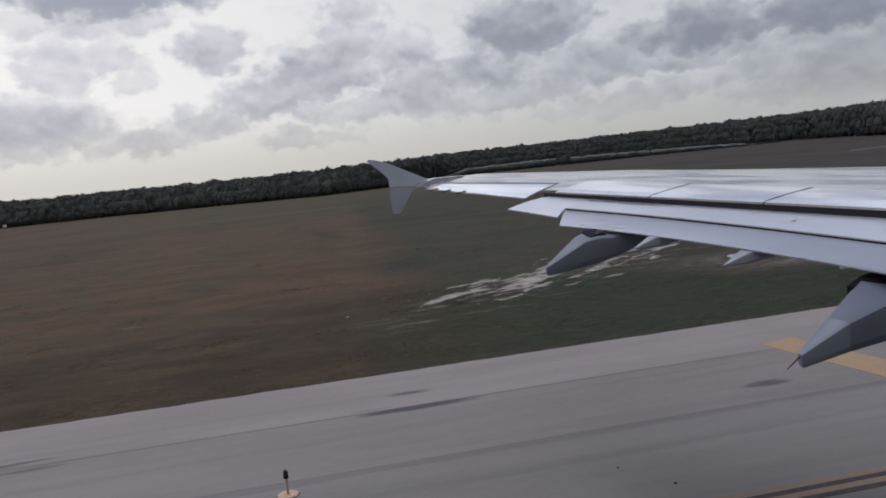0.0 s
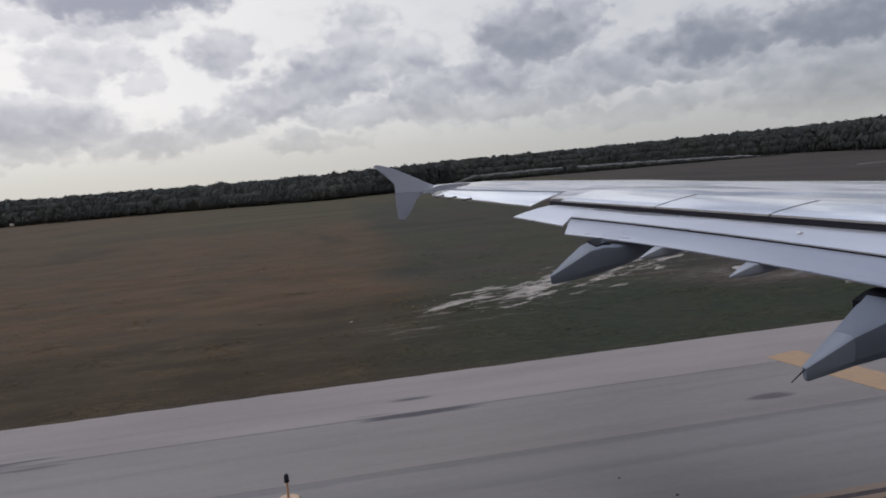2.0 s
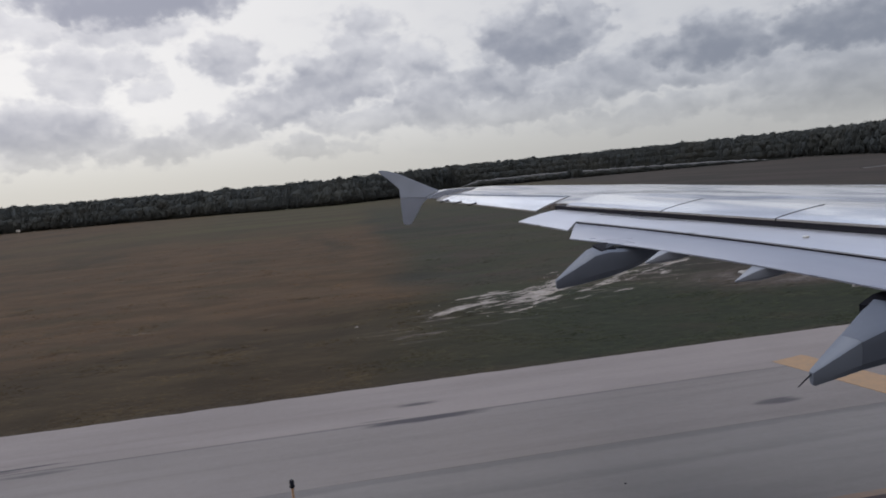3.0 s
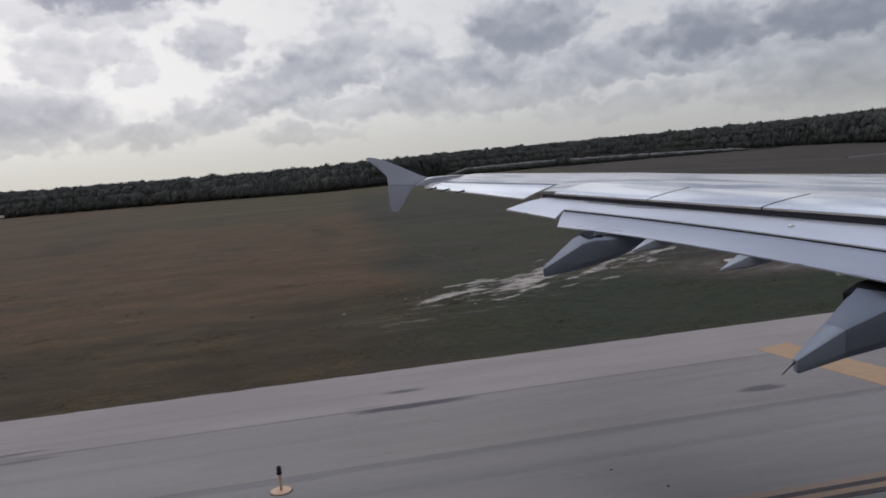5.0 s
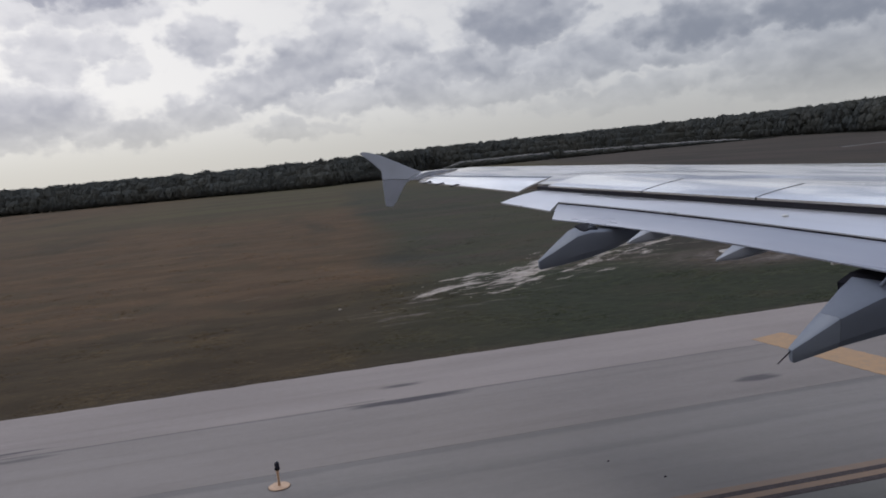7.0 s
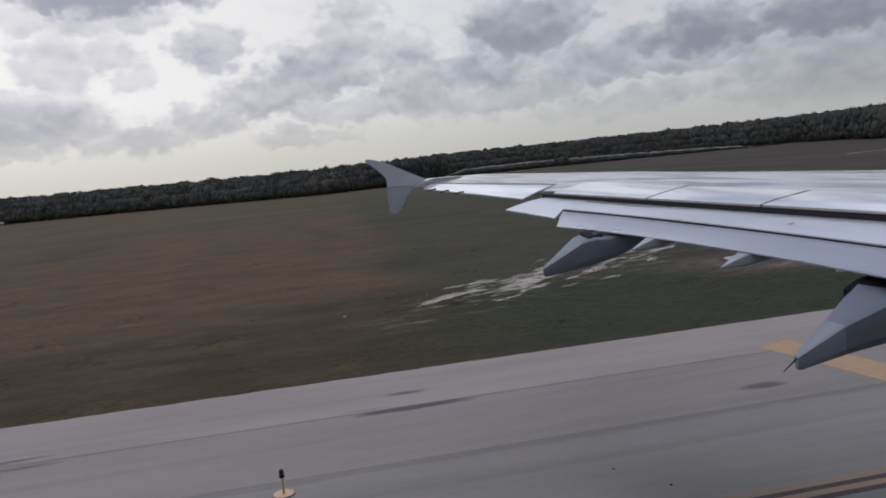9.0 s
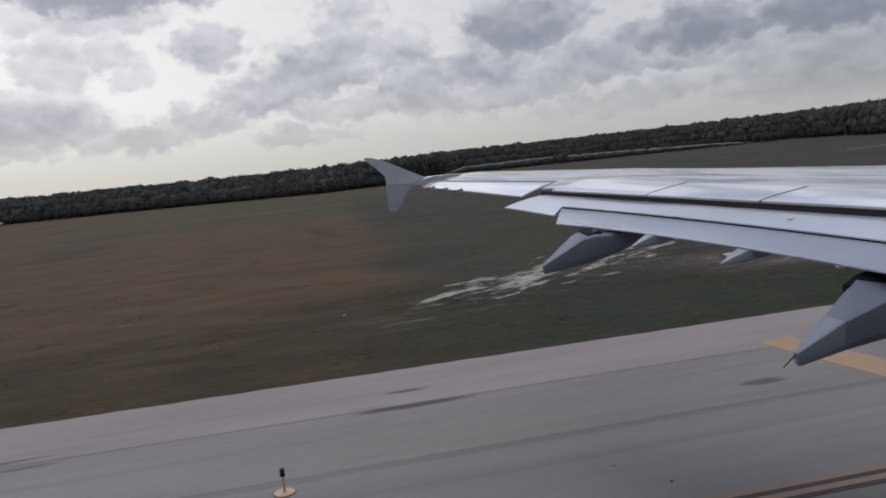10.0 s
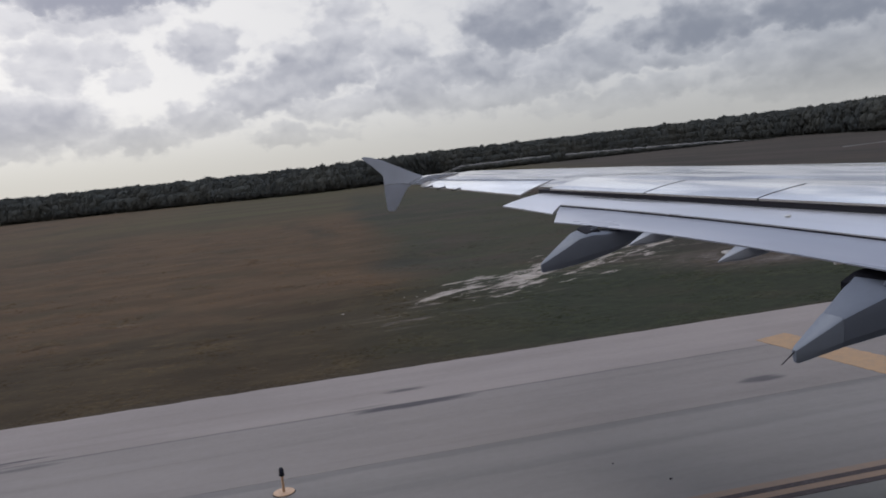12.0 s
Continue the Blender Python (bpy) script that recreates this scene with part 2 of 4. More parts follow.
    c = n.mix(beside, c, n.mix(n.step(fine, 0.35, 0.65), (0.060, 0.049, 0.043), (0.20, 0.172, 0.155)))
    c = n.mix(lime, c, n.mix(n.step(fine, 0.3, 0.7), (0.25, 0.218, 0.197), (0.43, 0.387, 0.352)))
    return c, fine, mid


M_FIELD, n = material("field")
col, fine, mid = field_colour(n)
n.surface(col, 0.95, normal=n.bump(n.math("ADD", fine, mid), 0.25, 0.06), spec=0.1)

M_GRASS, n = material("grass_blades")
col, fine, mid = field_colour(n)
rnd = n.add("ShaderNodeNewGeometry").outputs["Random Per Island"]
n.surface(n.mix(1.0, col, n.mix(rnd, (1.05, 1.05, 1.03), (1.4, 1.38, 1.32)), "MULTIPLY"), 0.95, spec=0.1)


def pavement_material(name, tint, stains):
    m, n = material(name)
    p = place(n)
    x, y, _ = n.split(p)
    big = n.noise(n.vec("MULTIPLY", p, (0.25, 1, 1)), 0.5, 5, 0.6)
    small = n.noise(p, 6.0, 4, 0.7)
    grit = n.noise(p, 90.0, 2, 0.6)
    dark = tuple(c * 0.8 for c in tint)
    c = n.mix(n.step(big, 0.3, 0.7), dark, tint)
    c = n.mix(n.step(grit, 0.35, 0.65, 0, 0.25), c, tuple(min(1, k * 1.3) for k in tint))
    c = n.mix(n.step(small, 0.6, 0.8, 0, 0.2), c, tuple(k * 0.6 for k in tint))
    # long rubbed streaks in the direction of travel
    streak = n.noise(n.vec("MULTIPLY", p, (0.03, 1, 1)), 3.0, 4, 0.6)
    c = n.mix(n.step(streak, 0.5, 0.75, 0, 0.28), c, tuple(k * 0.62 for k in tint))
    c = n.mix(n.step(streak, 0.45, 0.3, 0, 0.25), c, tuple(min(1, k * 1.15) for k in tint))
    wob = n.math("MULTIPLY_ADD", n.math("SUBTRACT", n.noise(n.vec("MULTIPLY", p, (0.3, 0.3, 1)), 1.0, 3), 0.5), 0.12, y)
    ragged = n.noise(n.vec("MULTIPLY", p, (0.5, 2.5, 1)), 1.6, 5, 0.6)
    for x0, y0, hx, hy, strength in stains:
        r = n.vec("LENGTH", n.vec("MULTIPLY", n.vec("SUBTRACT", n.xyz(x, wob), (x0, y0, 0)), (1 / hx, 1 / hy, 0)))
        r = n.math("MULTIPLY_ADD", n.math("SUBTRACT", ragged, 0.5), 1.5, r)
        c = n.mix(n.step(r, 1.15, 0.45, 0, strength), c, (0.085, 0.077, 0.085))
    n.surface(c, n.step(small, 0.3, 0.7, 0.75, 0.92), normal=n.bump(n.math("ADD", grit, small), 0.35, 0.01), spec=0.25)
    return m


M_LANE_FAR = pavement_material("asphalt_outer", (0.302, 0.264, 0.252), ((1.8, 16.42, 0.6, 0.15, 0.85), (-7.6, 15.98, 1.5, 0.07, 1.0), (-6.8, 15.72, 2.0, 0.07, 1.0), (-6.9, 15.60, 1.5, 0.12, 0.6), (0.9, 15.62, 0.5, 0.06, 0.35), (15.2, 16.9, 0.45, 0.08, 0.4)))
M_LANE_MID = pavement_material("asphalt_middle", (0.256, 0.229, 0.218), ((1.7, 15.31, 1.35, 0.2, 1.0), (8.1, 13.35, 0.5, 0.2, 0.85), (0.8, 15.44, 14.0, 0.06, 0.4), (15.6, 13.05, 0.4, 0.12, 0.6), (11.7, 13.45, 0.45, 0.07, 0.4), (12.7, 13.2, 0.3, 0.06, 0.35), (-5.5, 15.22, 0.8, 0.12, 0.6)))
M_LANE_NEAR = pavement_material("asphalt_inner", (0.247, 0.229, 0.219), ((1.0, 12.36, 16.0, 0.2, 0.3), (3.0, 11.3, 9.0, 0.2, 0.15)))
M_TAXI = pavement_material("taxiway_concrete", (0.19, 0.185, 0.175), ())


def worn_paint(name, color, under):
    m, n = material(name)
    p = place(n)
    wear = n.noise(p, 5.0, 6, 0.7)
    chip = n.noise(p, 40.0, 3, 0.7)
    c = n.mix(n.step(wear, 0.35, 0.65), color, tuple(k * 0.9 for k in color))
    c = n.mix(n.step(n.math("MULTIPLY_ADD", chip, 0.5, n.math("MULTIPLY", wear, 0.5)), 0.50, 0.62, 0, 0.75), c, under)
    n.surface(c, 0.8, normal=n.bump(chip, 0.2, 0.005), spec=0.25)
    return m


M_YELLOW = worn_paint("yellow_paint", (0.43, 0.28, 0.165), (0.31, 0.25, 0.20))
M_LINE = worn_paint("faded_yellow_line", (0.30, 0.21, 0.15), (0.25, 0.2, 0.17))
M_LINE_FAINT = worn_paint("almost_worn_yellow_line", (0.29, 0.21, 0.16), (0.25, 0.215, 0.2))
M_BLACK_LINE = worn_paint("black_line", (0.065, 0.05, 0.052), (0.13, 0.115, 0.115))


def plain(name, color, rough=0.5, metal=0.0, coat=0.0, vary=0.12, scale=3.0, spec=0.5):
    m, n = material(name)
    p = n.add("ShaderNodeTexCoord").outputs["Object"]
    v = n.noise(p, scale, 5, 0.6)
    fine = n.noise(p, scale * 12, 3, 0.6)
    c = n.mix(n.step(v, 0.3, 0.7), tuple(k * (1 - vary) for k in color), tuple(min(1, k * (1 + vary)) for k in color))
    n.surface(c, n.step(fine, 0.2, 0.8, rough * 0.85, min(1, rough * 1.15)), metal, n.bump(fine, 0.06, 0.003), coat, spec)
    return m


def wing_paint(name, color, rough, metal, waves):
    """Grey wing paint: streaked along the span, faintly wavy so that the sky's reflection breaks up."""
    m, n = material(name)
    p = n.add("ShaderNodeTexCoord").outputs["Object"]
    x, y, _ = n.split(p)
    p = n.xyz(n.math("MULTIPLY_ADD", y, 0.33, x), y)          # along the swept trailing edge
    span = n.noise(n.vec("MULTIPLY", p, (2.6, 0.3, 1)), 1.0, 4, 0.55)
    dirt = n.noise(n.vec("MULTIPLY", p, (0.8, 3.0, 1)), 1.4, 3, 0.5)
    c = n.mix(n.step(span, 0.35, 0.65), tuple(k * 0.88 for k in color), color)
    c = n.mix(n.step(dirt, 0.55, 0.85, 0, 0.08), c, tuple(k * 0.65 for k in color))
    wave = n.noise(n.vec("MULTIPLY", p, (2.0, 0.35, 1)), 1.0, 1.6, 0.4)
    n.surface(c, n.step(span, 0.3, 0.7, rough * 0.7, rough * 1.4), metal, n.bump(wave, waves, 0.08), 0.0, 0.6)
    return m


M_WING = wing_paint("wing_grey", (0.60, 0.61, 0.65), 0.13, 0.8, 1.0)
M_SPOILER = wing_paint("spoiler_grey", (0.92, 0.92, 0.93), 0.13, 0.68, 0.45)
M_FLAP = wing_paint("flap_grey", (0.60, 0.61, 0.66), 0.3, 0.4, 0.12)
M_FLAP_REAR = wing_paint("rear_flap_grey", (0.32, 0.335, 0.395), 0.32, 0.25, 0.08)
M_FUSELAGE = plain("fuselage_grey", (0.22, 0.235, 0.27), 0.35, coat=0.2, vary=0.03)
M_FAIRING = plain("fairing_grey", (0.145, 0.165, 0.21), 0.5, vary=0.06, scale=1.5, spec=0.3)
# fairing grey lightened to carry the light on the hinge fairings' outer faces
M_HINGE_LIT = plain("hinge_fairing_lit_grey", (0.27, 0.29, 0.34), 0.45, vary=0.05, scale=1.5)
# lighter copy of the fairing grey for the end clear of the flap's shadow
M_TAIL_LIT = plain("fairing_lit_tail_grey", (0.17, 0.192, 0.238), 0.5, vary=0.06, scale=1.5, spec=0.3)
M_FENCE = plain("fence_grey", (0.42, 0.47, 0.58), 0.4, vary=0.06, scale=1.5)
# near-black for the shade in the slot under the spoilers
M_SLOT_SHADE = plain("slot_shade", (0.03, 0.029, 0.037), 0.8, spec=0.2)
# dark metal and rubber; also the black of shaded gaps and recesses
M_DARK = plain("dark_metal_and_shade", (0.014, 0.014, 0.02), 0.85, spec=0.15)
M_STEEL = plain("bare_metal", (0.4, 0.4, 0.42), 0.35, 0.9)
M_WHITE = plain("white_paint", (0.75, 0.75, 0.76), 0.35, coat=0.3, vary=0.03)
M_TYRE = plain("tyre_rubber", (0.02, 0.02, 0.021), 0.8)
M_CONCRETE = plain("pale_concrete", (0.37, 0.35, 0.33), 0.9, vary=0.2, scale=5)
M_SOIL = plain("dark_soil", (0.035, 0.028, 0.022), 0.95, vary=0.3)
M_ORANGE = plain("orange_base", (0.52, 0.34, 0.22), 0.6, vary=0.15, scale=20)
M_LENS = plain("dark_blue_lens", (0.012, 0.014, 0.03), 0.15, vary=0.05)
M_SIGN_RED = plain("sign_red", (0.115, 0.014, 0.02), 0.5, vary=0.1)
M_SIGN_BLACK = plain("sign_black", (0.012, 0.012, 0.014), 0.5)
M_SIGN_YELLOW = plain("sign_yellow", (0.6, 0.5, 0.1), 0.5)
M_GRAVEL = plain("pale_gravel", (0.165, 0.162, 0.16), 0.95, vary=0.3, scale=0.3)
M_STONE = plain("limestone", (0.24, 0.215, 0.195), 0.9, vary=0.25, scale=8)
M_BARK = plain("bark", (0.11, 0.09, 0.07), 0.9, vary=0.3)
M_ROOF = plain("white_roof", (0.7, 0.7, 0.68), 0.6)

M_HAZED_LEAF, n = material("leaves")
rnd = n.add("ShaderNodeNewGeometry").outputs["Random Per Island"]
var = n.noise(place(n), 0.05, 3)
# leaf green with the bluish haze of distance mixed into its colour
c = n.mix(rnd, (0.088, 0.098, 0.101), (0.106, 0.112, 0.107))
c = n.mix(n.step(var, 0.4, 0.65, 0, 0.4), c, (0.110, 0.108, 0.092))
n.foliage(c)

# ---- builders ----


def part(name, bm, mat, parent, label=""):
    """One mesh object out of a bmesh, under a thing or a part."""
    mesh = bpy.data.meshes.new(name)
    bm.to_mesh(mesh)
    bm.free()
    mesh.materials.append(mat)
    ob = new(name, mesh)
    ob.parent = parent
    if label:
        tagged(ob, label)
    return ob


def from_lists(name, verts, faces, mat, parent=None):
    mesh = bpy.data.meshes.new(name)
    mesh.from_pydata(verts, [], faces)
    mesh.materials.append(mat)
    ob = new(name, mesh)
    ob.parent = parent
    return ob


def smooth(ob, angle=35):
    ob.data.polygons.foreach_set("use_smooth", [True] * len(ob.data.polygons))
    ob.data.set_sharp_from_angle(angle=radians(angle))
    return ob


def loft(sections, cap=True):
    """A skin over rings of equally many points."""
    bm = bmesh.new()
    rings = [[bm.verts.new(p) for p in ring] for ring in sections]
    k = len(rings[0])
    for a, b in zip(rings, rings[1:]):
        for i in range(k):
            bm.faces.new((a[i], a[(i + 1) % k], b[(i + 1) % k], b[i]))
    if cap:
        bm.faces.new(list(reversed(rings[0])))
        bm.faces.new(rings[-1])
    bmesh.ops.recalc_face_normals(bm, faces=bm.faces)
    return bm


def box(x0, y0, z0, x1, y1, z1, bevel=0.0):
    bm = bmesh.new()
    bmesh.ops.create_cube(bm, size=1)
    bmesh.ops.scale(bm, vec=(x1 - x0, y1 - y0, z1 - z0), verts=bm.verts)
    bmesh.ops.translate(bm, vec=((x0 + x1) / 2, (y0 + y1) / 2, (z0 + z1) / 2), verts=bm.verts)
    if bevel:
        bmesh.ops.bevel(bm, geom=bm.edges[:], offset=bevel, segments=2, affect="EDGES")
    return bm


def turned(profile, steps=24):
    """A body of revolution about z from (radius, height) pairs."""
    return loft([[(r * math.cos(2 * math.pi * i / steps), r * math.sin(2 * math.pi * i / steps), z) for i in range(steps)] for r, z in profile])


def rod(a, b, r0, r1, steps=8):
    a, b = Vector(a), Vector(b)
    q = (b - a).to_track_quat("Z", "Y").to_matrix()
    ring = [Vector((math.cos(2 * math.pi * i / steps), math.sin(2 * math.pi * i / steps), 0)) for i in range(steps)]
    return loft([[a + q @ (v * r0) for v in ring], [b + q @ (v * r1) for v in ring]])


# ---- ground, taxiway and shoulder ----
EDGE_Y, LINE_Y = 18.33, 9.28


SIGN_X, SIGN_Y = 30.72, 24.65


def ground_z(x, y):
    """Low relief of the field, levelled under the sign."""
    def rough(a, b):
        v = Vector((a * 0.16, b * 0.16, 0))
        return -0.05 + max(0, min(1, (b - 18) / 6)) * max(0, min(1, (90 - b) / 20)) * (0.16 * noise.noise(v) + 0.035 * noise.noise(v * 4))
    flat_share = max(0.0, min(1.0, 2.2 - math.hypot(x - SIGN_X, y - SIGN_Y) / 2.2))
    return rough(x, y) * (1 - flat_share) + (rough(SIGN_X, SIGN_Y) - 0.05) * flat_share


def ground():
    xs = [-4500, -1500, -600, -250] + [-100 + 2.0 * i for i in range(176)] + [400, 700, 1500, 4500]
    ys = [-4500, -400, -40] + [17.0 + 1.0 * i for i in range(70)] + [100, 140, 200, 300, 600, 1500, 4500]
    verts, k = [], len(xs)
    for y in ys:
        for x in xs:
            z = ground_z(x, y) if 17.5 < y < 90 and -100 <= x <= 250 else -0.05
            verts.append((x, y, z))
    faces = [(j * k + i, j * k + i + 1, (j + 1) * k + i + 1, (j + 1) * k + i) for j in range(len(ys) - 1) for i in range(k - 1)]
    return tagged(smooth(from_lists("ground", verts, faces, M_FIELD), 180), "flat airfield of dry brown and green grass with limestone patches", "ground", kind="structure")


def slab(name, y0, y1, mat, parent, ragged=0.0, top=0.0):
    """A strip of paving with a real edge, 0.2 m thick."""
    xs = [-400, -120] + [-40 + 0.25 * i for i in range(401)] + [120, 400]
    bm = bmesh.new()
    rows = []
    for x in xs:
        e = y1 + ragged * (noise.noise(Vector((x * 1.3, 3, 0))) + 0.6 * noise.noise(Vector((x * 5, 9, 0))))
        rows.append([bm.verts.new((x, y0, top - 0.2)), bm.verts.new((x, y0, top)), bm.verts.new((x, e, top)), bm.verts.new((x, e + 0.03, top - 0.2))])
    for a, b in zip(rows, rows[1:]):
        for i in range(3):
            bm.faces.new((a[i], b[i], b[i + 1], a[i + 1]))
    bmesh.ops.recalc_face_normals(bm, faces=bm.faces)
    if sum(f.normal.z for f in bm.faces) < 0:
        bmesh.ops.reverse_faces(bm, faces=bm.faces)
    return part(name, bm, mat, parent)


ground()
taxiway = tagged(new("taxiway"), "grey concrete taxiway the airliner stands on", "taxiway", kind="structure")
slab("surface", -14.0, LINE_Y, M_TAXI, taxiway)
shoulder = tagged(new("pavement"), "weathered pale grey asphalt taxiway shoulder with dark streaks", "pavement", kind="structure")
slab("paving_lane", LINE_Y + 0.004, 12.45, M_LANE_NEAR, shoulder)
slab("paving_lane", 12.458, 15.48, M_LANE_MID, shoulder)
slab("paving_lane", 15.488, EDGE_Y, M_LANE_FAR, shoulder, 0.05)

marking = tagged(new("edge_marking"), "faded double yellow taxiway edge line with black borders", "road marking", kind="structure")
for y0, y1, mat, nm in ((9.125, 9.275, M_LINE_FAINT, "yellow_stripe"), (9.005, 9.123, M_BLACK_LINE, "black_border"), (8.865, 9.003, M_LINE, "yellow_stripe"), (8.75, 8.863, M_BLACK_LINE, "black_border")):
    part(nm, box(-60, y0, -0.02, 80, y1, 0.005), mat, marking)



def bar():
    """A painted bar with chipped edges: near end, far end, both slanting."""
    bm, rows = bmesh.new(), []
    for k in range(91):
        f = k / 90
        chip = [0.035 * noise.noise(Vector((k * 0.45, q, 0))) + 0.02 * noise.noise(Vector((k * 1.7, q, 5))) for q in (1, 7)]
        a = Vector((10.38 - 0.78 * f + chip[0], 9.5 + 6.42 * f, 0.006))
        b = Vector((11.28 - 0.82 * f + chip[1], 9.5 + 6.62 * f, 0.006))
        rows.append([bm.verts.new(p) for p in (a - Vector((0, 0, 0.03)), a, b, b - Vector((0, 0, 0.03)))])
    for a, b in zip(rows, rows[1:]):
        for q in range(3):
            bm.faces.new((a[q], a[q + 1], b[q + 1], b[q]))
    bm.faces.new(rows[0])
    bm.faces.new(rows[-1])
    bmesh.ops.recalc_face_normals(bm, faces=bm.faces)
    return bm


bm = bar()
tagged(part("shoulder_bar", bm, M_YELLOW, None), "broad faded orange-yellow bar painted across the shoulder", "road marking", kind="structure")

track = tagged(new("gravel_track"), "pale gravel track far off along the woods", "track", kind="structure")


def ribbon(points, half, z, parent, name="bed"):
    """A low ragged bank along a line."""
    bm, rows = bmesh.new(), []
    for (xa, ya), (xb, yb) in zip(points, points[1:]):
        for i in range(24):
            f = i / 23
            x, y = xa + (xb - xa) * f, ya + (yb - ya) * f
            h = half * (0.7 + 0.8 * abs(noise.noise(Vector((x * 0.15, y * 0.15, 2)))))
            zt = z * max(0.12, 0.55 + 0.9 * noise.noise(Vector((x * 0.11, y * 0.05, 7))))
            rows.append([bm.verts.new((x, y - h, -0.06)), bm.verts.new((x, y - h * 0.6, zt)), bm.verts.new((x, y + h * 0.6, zt)), bm.verts.new((x, y + h, -0.06))])
    for a, b in zip(rows, rows[1:]):
        for i in range(3):
            bm.faces.new((a[i], b[i], b[i + 1], a[i + 1]))
    return part(name, bm, M_GRAVEL, parent)


ribbon(((98, 130), (112, 131.5), (132, 137), (175, 150)), 0.6, 0.05, track)
ribbon(((112, 122), (125, 121), (150, 121)), 0.5, 0.04, track)


def bank_top(a):
    """Height of the far embankment by its azimuth."""
    return float(np.interp(a, (10.5, 12, 17, 20, 23, 27, 30, 32), (0.2, 3.3, 3.75, 3.3, 2.95, 2.2, 1.5, 0.1)))


def embankment():
    bm, rows = bmesh.new(), []
    for i in range(260):
        a = 10.5 + 21.5 * i / 259
        e = (math.sin(radians(a)), math.cos(radians(a)))
        top_z = bank_top(a) + 0.4 * noise.noise(Vector((a * 2.2, 1, 0))) + 0.2 * noise.noise(Vector((a * 9.0, 4, 0)))
        rows.append([bm.verts.new((e[0] * d, e[1] * d, z)) for d, z in ((422.5, -0.1), (425.5, top_z - 0.25), (427, top_z), (432, top_z + 0.05), (440, -0.1))])
    for p, q in zip(rows, rows[1:]):
        for i in range(4):
            bm.faces.new((p[i], q[i], q[i + 1], p[i + 1]))
    bank = tagged(new("embankment"), "low pale limestone bank in front of the far woods", "embankment", kind="structure")
    part("bed", bm, M_GRAVEL, bank)


embankment()

# ---- the airliner: only its port wing comes into view ----
TIP_V = 15.3


def te(v):
    return 2.3 + 0.283 * (TIP_V - v)


def le(v):
    return 3.8 + 0.51 * (TIP_V - v)


def z_te(v):
    return 4.09 + 0.052 * (v - 10.8)


def top(off, v):
    """Height of the wing's upper surface, off metres forward of the trailing edge."""
    c = le(v) - te(v)
    s = max(0.0, min(1.0, off / c))
    bend = 0.85 + 0.5 * max(0.0, min(1.0, (v - 10.9) / 0.76))          # flatter behind the aileron hinge
    shape = math.sin(math.pi * min(1.0, s ** bend * 0.9)) ** 0.9 if s < 0.98 else 0.12
    return z_te(v) + min(0.08 + 0.027 * c, 0.148) * shape


def under(off, v):
    c = le(v) - te(v)
    s = max(0.0, min(1.0, off / c))
    return z_te(v) - 0.012 - 0.075 * c * math.sin(math.pi * s ** 0.8) ** 0.8


def hinge_at(v):
    """How far the aileron's hinge line lies forward of the trailing edge."""
    return 0.5 - 0.3 * max(0.0, min(1.0, (v - 11.66) / 3.4))


def wing_section(v, start):
    c = le(v) - te(v)
    offs = [start + (c - start) * (1 - math.cos(math.pi * i / 22)) / 2 for i in range(23)]
    ring = [(te(v) + o, v, top(o, v)) for o in offs]
    ring += [(te(v) + o, v, min(under(o, v), top(o, v) - 0.015)) for o in reversed(offs[:-1])]
    return ring


airliner = tagged(new("airliner"), "grey painted twin-jet airliner standing on the taxiway, flaps lowered", "airplane")
spans = [-1.0 + 12.3 * i / 16 for i in range(17)]
smooth(part("wing_panel", loft([wing_section(v, 0.1) for v in spans] + [wing_section(11.62, 0.5)]), M_WING, airliner, "glossy grey painted inner wing skin"), 40)
spans = [11.624 + (15.075 - 11.624) * i / 8 for i in range(9)]
smooth(part("wing_panel", loft([wing_section(v, hinge_at(v)) for v in spans]), M_WING, airliner, "glossy grey painted outer wing skin"), 40)


def plate(us, vs, height, thick):
    """A thin curved panel over the wing: us(v) gives the offsets along the chord."""
    rings = []
    for v in vs:
        offs = us(v)
        up = [(te(v) + o, v, height(o, v)) for o in offs]
        rings.append(up + [(x, y, z - thick) for x, y, z in reversed(up)])
    return loft(rings)


def span(a, b, k):
    return [a + (b - a) * i / k for i in range(k + 1)]


# aileron, a little drooped
def aileron_height(o, v):
    h = hinge_at(v)
    hinge, tail = top(h, v) + 0.004, 4.035 + 0.068 * (v - 11.69)
    return tail + (hinge - tail) * (o / h) + 0.012 * math.sin(math.pi * o / h)


aileron = smooth(part("aileron", plate(lambda v: span(0.0, hinge_at(v) - 0.015, 6), span(11.66, 15.06, 8), aileron_height, 0.02), M_SPOILER, airliner, "pale grey aileron"), 40)


def tip_section(v):
    """The rounded cap at the wing's end, fuller towards the rear than the wing itself."""
    c = le(v) - te(v)
    offs = [-0.12 + (c + 0.12) * (1 - math.cos(math.pi * i / 22)) / 2 for i in range(23)]
    full = [z_te(v) + 0.125 * math.sin(math.pi / 2 * min(1.0, (o + 0.12) / 0.4)) ** 0.8 * (1 - max(0.0, o / c) ** 4) for o in offs]
    ring = [(te(v) + o, v, z) for o, z in zip(offs, full)]
    return ring + [(te(v) + o, v, min(under(o, v), z - 0.012)) for o, z in reversed(list(zip(offs, full))[:-1])]


smooth(part("wing_tip", loft([tip_section(v) for v in (15.08, 15.15, 15.22, 15.29)]), M_WING, airliner, "rounded pale wing tip"), 40)
for v in (14.6, 14.1, 13.55):
    a = Vector((te(v) + 0.03, v, aileron_height(0.03, v) + 0.004))
    part("static_wick", rod(a, Vector((te(v) - 0.14, v - 0.02, aileron_height(0, v) - 0.01)), 0.013, 0.008), M_DARK, aileron)

